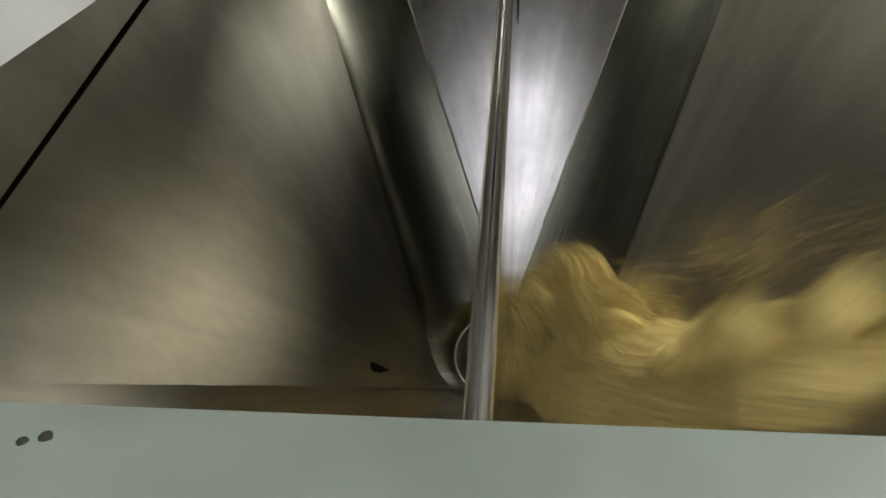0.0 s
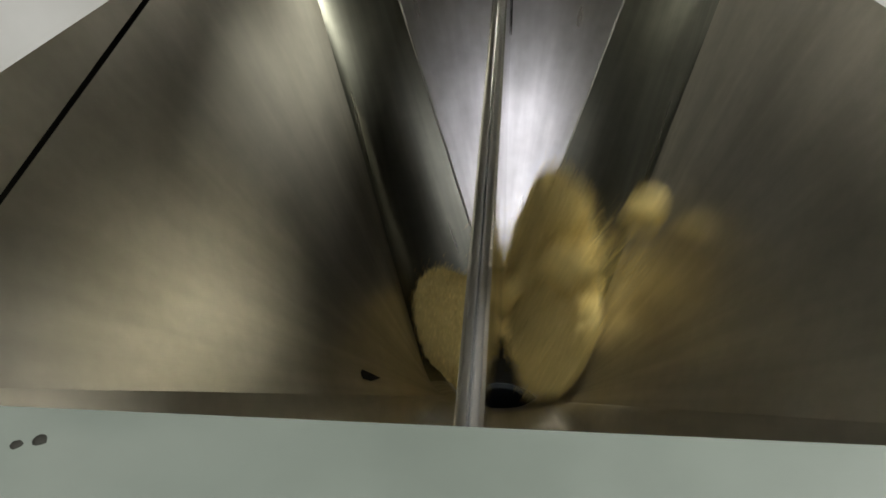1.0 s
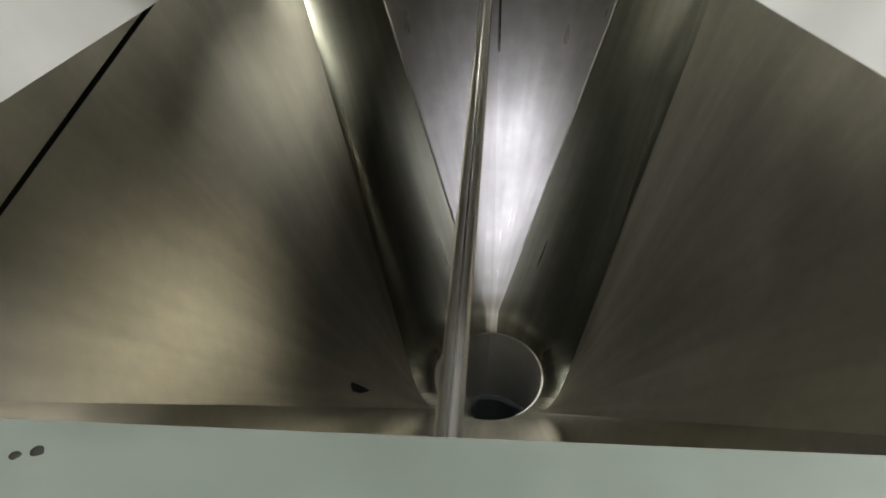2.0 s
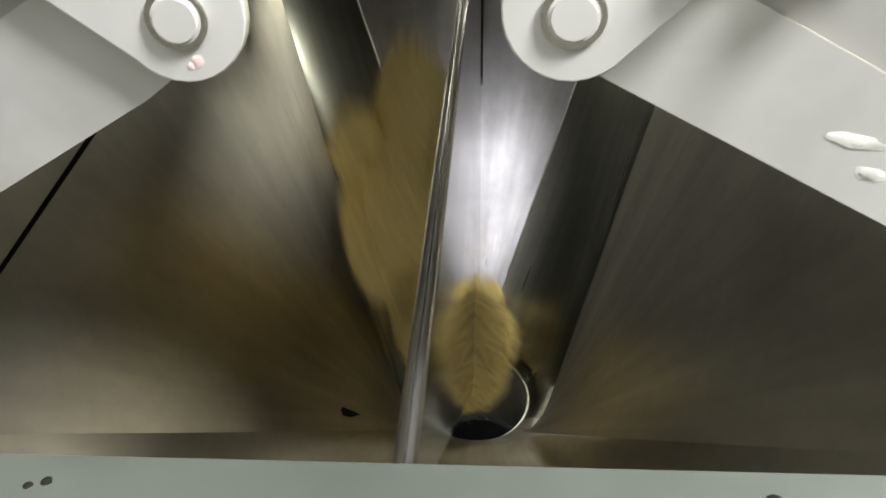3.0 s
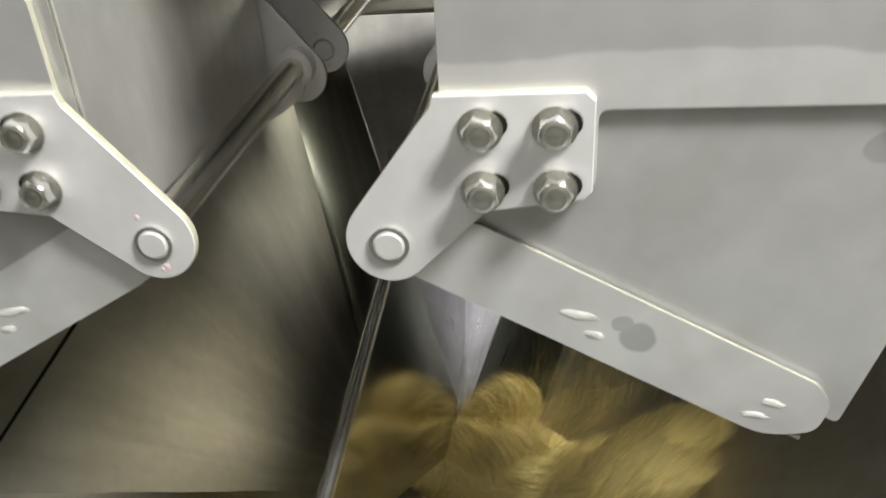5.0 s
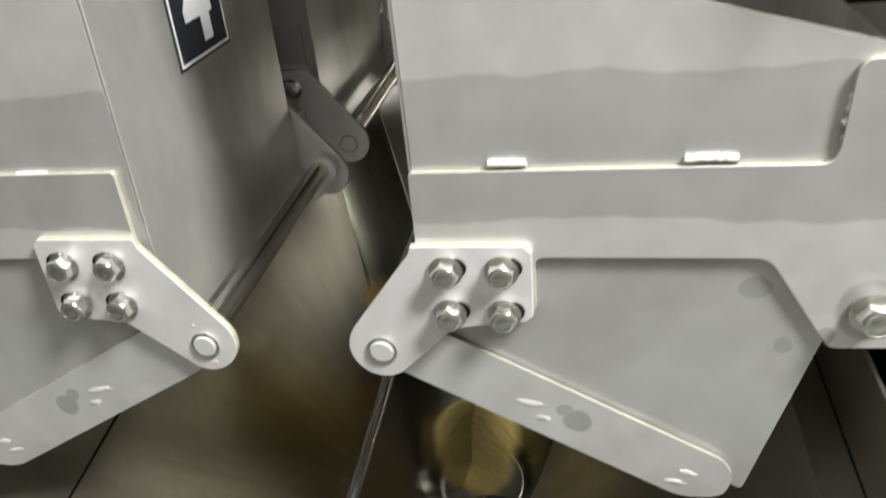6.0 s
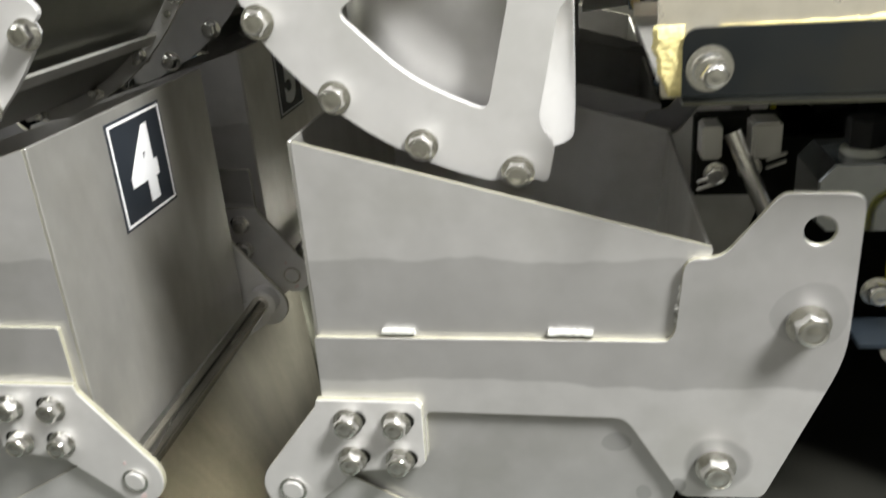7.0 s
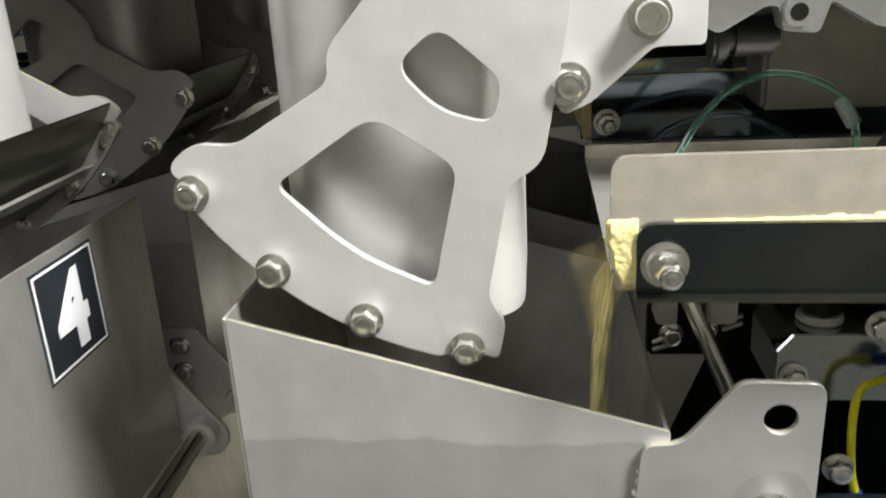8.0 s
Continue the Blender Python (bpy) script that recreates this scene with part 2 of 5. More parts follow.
def slab_xz(outline, y0, y1, holes=(), bevel=0.0, mirror=False):
    """A plate in the x-z plane between y0 and y1, with holes cut through."""
    bm = bmesh.new()
    loops = [outline, *holes]
    edges = []
    for loop in loops:
        vs = [bm.verts.new(((2 * XC - x) if mirror else x, y0, z)) for x, z in loop]
        edges += [bm.edges.new((vs[i], vs[(i + 1) % len(vs)])) for i in range(len(vs))]
    bmesh.ops.triangle_fill(bm, use_beauty=True, use_dissolve=False, edges=edges)
    got = bmesh.ops.extrude_face_region(bm, geom=bm.faces[:])
    bmesh.ops.translate(bm, vec=(0, y1 - y0, 0), verts=[v for v in got["geom"] if isinstance(v, bmesh.types.BMVert)])
    bmesh.ops.recalc_face_normals(bm, faces=bm.faces)
    if bevel > 0:
        sharp = [e for e in bm.edges if len(e.link_faces) == 2 and e.calc_face_angle(0) > 1.2]
        bmesh.ops.bevel(bm, geom=sharp, offset=bevel, segments=1, affect="EDGES", clamp_overlap=True)
    bm.normal_update()
    for face in bm.faces:
        face.material_index = 1 if abs(face.normal.y) < 0.3 else 0
    return bm


def prism(bm, a, b, width, up=(0, 0, 1), height=None):
    """A bar from a to b."""
    a, b = Vector(a), Vector(b)
    d = (b - a)
    side = d.cross(Vector(up)).normalized()
    top = side.cross(d).normalized()
    h = width if height is None else height
    vs = []
    for p in (a, b):
        for sx, sz in ((-1, -1), (1, -1), (1, 1), (-1, 1)):
            vs.append(bm.verts.new(p + side * sx * width / 2 + top * sz * h / 2))
    for f in ((0, 1, 2, 3), (7, 6, 5, 4), (0, 4, 5, 1), (1, 5, 6, 2), (2, 6, 7, 3), (3, 7, 4, 0)):
        bm.faces.new([vs[i] for i in f])
    return bm


def box(x0, x1, y0, y1, z0, z1, bevel=0.0):
    bm = bmesh.new()
    bmesh.ops.create_cube(bm, size=1, matrix=Matrix.Translation(((x0 + x1) / 2, (y0 + y1) / 2, (z0 + z1) / 2)) @ Matrix.Diagonal((abs(x1 - x0), abs(y1 - y0), abs(z1 - z0), 1)))
    if bevel > 0:
        bmesh.ops.bevel(bm, geom=bm.edges[:], offset=bevel, segments=2, affect="EDGES", clamp_overlap=True)
    return bm


def rod(a, b, r, seg=24, bevel=0.0, bm=None):
    a, b = Vector(a), Vector(b)
    own = bmesh.new()
    d = b - a
    m = Matrix.Translation((a + b) / 2) @ d.to_track_quat("Z", "Y").to_matrix().to_4x4()
    bmesh.ops.create_cone(own, cap_ends=True, segments=seg, radius1=r, radius2=r, depth=d.length, matrix=m)
    if bevel > 0:
        caps = [e for e in own.edges if any(len(f.verts) > 4 for f in e.link_faces)]
        bmesh.ops.bevel(own, geom=caps, offset=bevel, segments=2, affect="EDGES")
    if bm is None:
        return own
    me = bpy.data.meshes.new("tmp")
    own.to_mesh(me)
    own.free()
    bm.from_mesh(me)
    bpy.data.meshes.remove(me)
    return bm


def tube_path(pts, r, seg=10):
    bm = bmesh.new()
    rings = []
    pts = [Vector(p) for p in pts]
    for i, p in enumerate(pts):
        d = (pts[min(i + 1, len(pts) - 1)] - pts[max(i - 1, 0)]).normalized()
        q = d.to_track_quat("Z", "Y")
        rings.append([bm.verts.new(p + q @ Vector((r * math.cos(2 * math.pi * k / seg), r * math.sin(2 * math.pi * k / seg), 0))) for k in range(seg)])
    for a, b in zip(rings, rings[1:]):
        for k in range(seg):
            bm.faces.new((a[k], a[(k + 1) % seg], b[(k + 1) % seg], b[k]))
    bm.faces.new(rings[0]), bm.faces.new(rings[-1])
    return bm


def curve_pts(ctrl, n=24):
    """Points on a smooth line through ctrl."""
    c = [Vector(p) for p in ctrl]
    c = [c[0] * 2 - c[1], *c, c[-1] * 2 - c[-2]]
    out = []
    for i in range(1, len(c) - 2):
        for k in range(n):
            t = k / n
            p0, p1, p2, p3 = c[i - 1:i + 3]
            out.append(0.5 * ((2 * p1) + (p2 - p0) * t + (2 * p0 - 5 * p1 + 4 * p2 - p3) * t * t + (3 * p1 - p0 - 3 * p2 + p3) * t ** 3))
    out.append(c[-2])
    return out


def loft(top, low, n, m, thick, out, tail=()):
    """A sheet between two lines given as functions of 0..1, running on through the tail lines, with thickness towards out."""
    bm = bmesh.new()
    uv = bm.loops.layers.uv.new("UVMap")
    out = Vector(out)
    layers, place = [], {}
    for off in (0, thick):
        rows = []
        for i in range(n + 1):
            a, b = Vector(top(i / n)), Vector(low(i / n))
            line = [a.lerp(b, j / m) for j in range(m + 1)] + [Vector(f(i / n)) for f in tail]
            row = [bm.verts.new(p + out * off) for p in line]
            for j, v in enumerate(row):
                place[v] = (i / n, j / m)
            rows.append(row)
        layers.append(rows)
    a, b = layers
    last = m + len(tail)
    for i in range(n):
        for j in range(last):
            bm.faces.new((a[i][j], a[i + 1][j], a[i + 1][j + 1], a[i][j + 1]))
            bm.faces.new((b[i][j], b[i][j + 1], b[i + 1][j + 1], b[i + 1][j]))
    for i in range(n):
        bm.faces.new((a[i][0], b[i][0], b[i + 1][0], a[i + 1][0]))
        bm.faces.new((a[i][last], a[i + 1][last], b[i + 1][last], b[i][last]))
    for j in range(last):
        bm.faces.new((a[0][j], a[0][j + 1], b[0][j + 1], b[0][j]))
        bm.faces.new((a[n][j], b[n][j], b[n][j + 1], a[n][j + 1]))
    for face in bm.faces:
        for lp in face.loops:
            lp[uv].uv = place[lp.vert]
    return bm


def hex_bolt(r=0.0085, h=0.0085, washer=0.0112):
    """A flanged hexagon bolt whose head points along -y, its washer at y = 0."""
    bm = bmesh.new()
    rod((0, 0.0, 0), (0, -0.0022, 0), washer, 24, 0.0005, bm)
    rod((0, -0.0018, 0), (0, -0.0035, 0), r * 1.12, 24, 0.0004, bm)
    rows = []
    for q, d in ((1.0, 0.0), (1.0, 0.72), (0.95, 0.86), (0.86, 0.95), (0.70, 1.0), (0.66, 1.02), (0.60, 1.0), (0.35, 1.05), (0.0, 1.07)):
        ring = []
        for k in range(24):
            a = 2 * math.pi * k / 24
            hexr = math.cos(math.pi / 6) / math.cos((a % (math.pi / 3)) - math.pi / 6)
            mixr = hexr if q > 0.97 else (hexr * 0.5 + 0.5 * 0.93 if q > 0.9 else 0.97)
            ring.append(bm.verts.new((r * 1.06 * q * mixr * math.cos(a), -0.003 - h * d, r * 1.06 * q * mixr * math.sin(a))))
        rows.append(ring)
    for u, v in zip(rows, rows[1:]):
        for k in range(24):
            bm.faces.new((u[k], u[(k + 1) % 24], v[(k + 1) % 24], v[k]))
    bmesh.ops.remove_doubles(bm, verts=bm.verts, dist=1e-6)
    return bm


def bolt_on(parent, x, y, z, turn=0.0, size=1.0, flip=False, master={}):
    if "bolt" not in master:
        ob = part("bolt", hex_bolt(), BOLT_STEEL, parent, "", True)
        master["bolt"] = ob
    else:
        ob = share(master["bolt"], Matrix(), parent)
    ob.matrix_basis = Matrix.Translation((x, y, z)) @ pose(0, 0, 0, 0, turn, 180 if flip else 0) @ Matrix.Diagonal((size, size, size, 1))
    return ob


def cap_screw(parent, x, y, z, r=0.0090):
    """A socket-head screw along -y on two washers."""
    n = 24
    bm = bmesh.new()
    prof = [(r * 1.35, 0.0), (r * 1.35, -0.0018), (r * 1.12, -0.0022), (r * 1.12, -0.0042), (r, -0.0044), (r, -0.0125), (r * 0.92, -0.0138), (r * 0.58, -0.0138), (r * 0.54, -0.0080), (0.0005, -0.0080)]
    rings = []
    for q, h in prof:
        ring = []
        for k in range(n):
            a = 2 * math.pi * k / n
            six = math.cos(math.pi / 6) / math.cos((a % (math.pi / 3)) - math.pi / 6) if q < r * 0.6 and q > 0.001 else 1.0
            ring.append(bm.verts.new((x + q * six * math.cos(a), y + h, z + q * six * math.sin(a))))
        rings.append(ring)
    for u, v in zip(rings, rings[1:]):
        for k in range(n):
            bm.faces.new((u[k], u[(k + 1) % n], v[(k + 1) % n], v[k]))
    bm.faces.new(rings[0]), bm.faces.new(rings[-1])
    return part("cap_screw", bm, BOLT_STEEL, parent, "socket-head screw on washers", True)


# ---- hall ----
def hall():
    tagged(part("floor", box(-4, 4, -3.4, 5, -1.75, -1.65), FLOOR), "plain grey hall floor", "floor", kind="structure")
    tagged(part("ceiling", box(-4, 4, -3.4, 5, 2.6, 2.7), CEILING), "plain pale hall ceiling", "ceiling", kind="structure")
    tagged(part("wall_north", box(-4, 4, 4.9, 5, -1.65, 2.6), WALLS), "plain grey hall wall", "wall", kind="structure")
    tagged(part("wall_south", box(-4, 4, -3.4, -3.3, -1.65, 2.6), WALLS), "plain grey hall wall", "wall", kind="structure")
    tagged(part("wall_west", box(-4, -3.9, -3.3, 4.9, -1.65, 2.6), WALLS), "plain grey hall wall", "wall", kind="structure")
    tagged(part("wall_east", box(3.9, 4, -3.3, 4.9, -1.65, 2.6), WALLS), "plain grey hall wall", "wall", kind="structure")


hall()

# ---- collecting chute ----
OUT_C, OUT_R, OUT_TILT = Vector((XC, 0.62, -0.798)), 0.074, 14


def outlet(angle, r=OUT_R, drop=0.0):
    a = radians(angle)
    v = Vector((r * math.cos(a), r * math.sin(a), -drop))
    v.rotate(Euler((radians(OUT_TILT), 0, 0)))
    return OUT_C + v


def collecting_chute():
    ch = thing("collecting_chute", "large faceted stainless steel collecting chute narrowing to a round outlet", "chute")
    W, top, Y0, Y1 = 0.374, -0.203, -0.069, 1.152
    fl, fr = Vector((XC - W, Y0, top)), Vector((XC + W, Y0, top))
    bl, br = Vector((XC - W, Y1, top)), Vector((XC + W, Y1, top))
    cl, cr = Vector((XC - W, Y1 - 0.012, top)), Vector((XC + W, Y1 - 0.075, top))
    LEFT_A, RIGHT_A = 210, -30
    vl, vr = Vector((XC - 0.262, Y1 + 0.010, top)), Vector((XC + 0.262, Y1 + 0.010, top))

    def foot(angle):
        """Where the flat part of the panels ends and the throat begins to round in."""
        c = math.cos(radians(angle))
        return outlet(angle, 0.090 + 0.022 * c * c, -0.030)

    def throat(q):
        """A line on the rounded throat, q from the foot (0) to the outlet (1)."""
        def line(angle):
            f, o = foot(angle), outlet(angle, OUT_R + 0.0005, 0.002)
            k = outlet(angle, OUT_R + 0.004, -0.018)
            return f * (1 - q) ** 2 + k * 2 * q * (1 - q) + o * q * q
        return line

    def panel(name, a, b, a0, a1, mat, out, label=""):
        tail = [lambda s, f=throat(q): f(a0 + (a1 - a0) * s) for q in (0.2, 0.4, 0.6, 0.8, 1.0)]
        return part(name, loft(lambda s: a.lerp(b, s), lambda s: foot(a0 + (a1 - a0) * s), 24, 24, 0.003, out, tail), mat, ch, label, True)

    panel("side_panel", fl, cl, 228, LEFT_A, CHUTE, (-1, 0, -0.3), "satin steel side with reflection streaks put into its colour")
    panel("side_panel", fr, cr, -48, RIGHT_A, CHUTE, (1, 0, -0.3), "satin steel side with reflection streaks put into its colour")
    # Corner bends carry their dark reflection as a darker base colour.
    panel("corner_panel", cl, vl, LEFT_A, 97, CORNER, (-0.3, 1, -0.3), "glossy corner bend, its dark reflection put into the colour")
    panel("corner_panel", cr, vr, RIGHT_A, 83, CORNER, (0.3, 1, -0.3), "glossy corner bend, its dark reflection put into the colour")
    panel("back_panel", vl, vr, 97, 83, CHUTE_BACK, (0, 1, -0.5), "polished back sheet, its bright reflection put into the colour")
    fp = panel("front_panel", fr, fl, 312, 228, CHUTE, (0, -1, -0.6))
    for v in fp.data.vertices:
        q = min(1, max(0, (v.co.y - Y0) / 0.55))
        w = max(0.0, 1 - abs(v.co.x - XC) / (W - (W - 0.08) * q + 0.004))
        v.co.z -= 0.10 * math.sin(math.pi * min(1, q * 1.0)) ** 0.7 * min(1, w * 8)
    for sx in (-1, 1):
        line = [Vector((XC + sx * (W - 0.0015 - 0.49 * (0.065 + 0.103 * (0.53 - y))), y, top - 0.065 - 0.103 * (0.53 - y))) for y in [Y0 + 0.02 + k * 0.04 for k in range(28)]]
        if sx < 0:
            part("sheet_joint", tube_path(line, 0.0026, 6), HOLLOW, ch, "dark joint between two sheets")
    # weld lines beside the back sheet
    for top_v, ang in ((vl, 97), (vr, 83)):
        low = foot(ang)
        bm = tube_path([top_v.lerp(low, k / 30) + Vector((0, -0.001, 0.001)) + Vector((noise.noise((k * 0.7, ang, 0)) * 0.0006, 0, 0)) for k in range(27)], 0.0016, 8)
        part("weld_seam", bm, WELD, ch, "bright ground weld", True)
    # rim
    rimo = box(XC - 0.5, XC + 0.5, -0.19, Y0 + 0.0005, top - 0.004, top, 0.0003)
    part("front_rim", rimo, RIM_PAINT, ch, "dull grey-green flat front rim with dirt specks")
    part("rim_lip", box(XC - 0.5, XC + 0.5, -0.194, -0.1902, top - 0.06, top - 0.001, 0.0006), RIM_PAINT, ch)
    for sx, nm in ((-1, "side_rim"), (1, "side_rim")):
        part(nm, box(XC + sx * (W + 0.001), XC + sx * (W + 0.03), -0.06, 1.18, top - 0.004, top, 0.001), CHUTE, ch)
        part("upper_wall", box(XC + sx * (W + 0.031), XC + sx * (W + 0.034), -0.06, 1.18, top, top + 0.09, 0.0008), CHUTE, ch)
    part("upper_wall", box(XC - W - 0.03, XC + W + 0.03, 1.191, 1.194, top, top + 0.12, 0.0008), CHUTE_BACK, ch)
    part("side_rim", box(XC - W, XC + W, 1.185, 1.19, top - 0.004, top, 0.001), CHUTE, ch)
    # dirt on the rim
    for x, y, s in ((-0.2365, -0.0815, 0.0022), (-0.2425, -0.0835, 0.0018), (0.019, -0.0815, 0.003)):
        bm = bmesh.new()
        bmesh.ops.create_icosphere(bm, subdivisions=2, radius=s)
        for v in bm.verts:
            v.co *= 1 + 0.35 * noise.noise(v.co * 700 + Vector((x, y, s)) * 90)
            v.co.z *= 0.35
        bmesh.ops.translate(bm, vec=(x, y, top), verts=bm.verts)
        part("dirt_speck", bm, HOLLOW if s > 0.0015 else BLASTED, ch, "", True)
    # divider
    th = 0.004
    line = [(-0.05, -0.269), (1.13, -0.151), (1.145, -0.21), (0.79, -0.664), (0.68, -0.69), (0.57, -0.69), (0.48, -0.662)]
    bm = bmesh.new()
    a = [bm.verts.new((XC - th / 2, y, z)) for y, z in line]
    b = [bm.verts.new((XC + th / 2, y, z)) for y, z in line]
    bm.faces.new(a), bm.faces.new(b[::-1])
    for i in range(len(line)):
        j = (i + 1) % len(line)
        bm.faces.new((a[i], a[j], b[j], b[i]))
    part("divider_plate", bm, MIRROR, ch, "mirror-finished upright dividing plate")
    part("divider_edge", rod((XC, -0.05, -0.268), (XC, 1.13, -0.150), 0.0058, 20, 0.001), CHROME, ch, "rounded bright bar along the divider's top", True)
    # dark seam where divider meets the back sheet
    bm = tube_path([Vector((XC + 0.003, 1.145 - 0.445 * k / 20, -0.21 - 0.565 * k / 20)) + Vector((0, -0.003, 0)) for k in range(17)], 0.0008, 6)
    part("divider_seam", bm, HOLLOW, ch, "dark gap line")
    # outlet collar, spout
    bm = bmesh.new()
    n = 48
    rings = [[bm.verts.new(outlet(360 * k / n, r, d)) for k in range(n)] for r, d in ((OUT_R + 0.002, -0.0005), (OUT_R - 0.0015, 0.0), (OUT_R - 0.002, 0.03), (OUT_R - 0.002, 0.16), (OUT_R + 0.001, 0.16), (OUT_R + 0.002, 0.03))]
    for i in range(len(rings)):
        p, q = rings[i], rings[(i + 1) % len(rings)]
        for k in range(n):
            bm.faces.new((p[k], p[(k + 1) % n], q[(k + 1) % n], q[k]))
    part("spout", bm, SATIN, ch, "round steel outlet spout", True)
    # slots in the side panels
    for at, n, u, v, sx in (((-0.2565, 0.446, -0.662), (0.82, 0.15, 0.56), (0.0095, 0.022, -0.0205), (0.0, -0.020, 0.005), -1),
                            ((0.032, 0.489, -0.656), (-0.87, 0.11, 0.48), (0.0070, -0.0215, 0.018), (-0.0035, -0.034, -0.0035), 1)):
        n, u, v = Vector(n).normalized(), Vector(u), Vector(v)
        bm = bmesh.new()
        rings = []
        for h in (0.0025, -0.008):
            ring = []
            for k in range(20):
                q = 2 * math.pi * k / 20
                e = 0.5 if sx > 0 else 1.1
                px, pz = math.copysign(abs(math.cos(q)) ** e, math.cos(q)), math.copysign(abs(math.sin(q)) ** e, math.sin(q))
                waist = 1 - 0.22 * max(0.0, 1 - abs(pz) * 2.5) * (sx > 0)
                w = 1 + 0.14 * noise.noise((k * 0.9, sx * 5, 0))
                ring.append(bm.verts.new(Vector(at) + u * px * waist * w + v * pz * w + n * h))
            rings.append(ring)
        bm.faces.new(rings[0]), bm.faces.new(rings[1][::-1])
        for k in range(20):
            bm.faces.new((rings[0][k], rings[0][(k + 1) % 20], rings[1][(k + 1) % 20], rings[1][k]))
        part("slot", bm, HOLLOW, ch, "small dark slot")
    return ch


collecting_chute()


def spout_gate():
    """The shut-off flap under the spout, and the bright film below it."""
    film = thing("packing_film", "white packing film tube below the outlet spout", "film")
    bm = bmesh.new()
    n = 32
    rings = [[bm.verts.new(outlet(360 * k / n, r, d)) for k in range(n)] for r, d in ((0.0, 0.21), (0.05, 0.21), (0.085, 0.20), (0.09, 0.18), (0.09, 0.60), (0.0, 0.60))]
    for p, q in zip(rings, rings[1:]):
        for k in range(n):
            try:
                bm.faces.new((p[k], p[(k + 1) % n], q[(k + 1) % n], q[k]))
            except ValueError:
                pass
    bmesh.ops.remove_doubles(bm, verts=bm.verts, dist=1e-5)
    part("tube", bm, WHITE_FILM, film, "", True)
    bm = bmesh.new()
    prism(bm, outlet(180, 0.08, 0.195), outlet(0, 0.08, 0.195), 0.006)
    part("cross_bar", bm, BLACK, film)
    flap = thing("spout_flap", "dark steel shut-off flap at the outlet spout", "flap", at=outlet(90, 0.085, 0.168))
    bm = bmesh.new()
    bmesh.ops.create_cone(bm, cap_ends=True, segments=40, radius1=0.084, radius2=0.084, depth=0.003, matrix=pose(0, 0, 0, OUT_TILT) @ Matrix.Translation((0, -0.085, 0)))
    part("plate", bm, DARK, flap)
    return flap


FLAP = spout_gate()


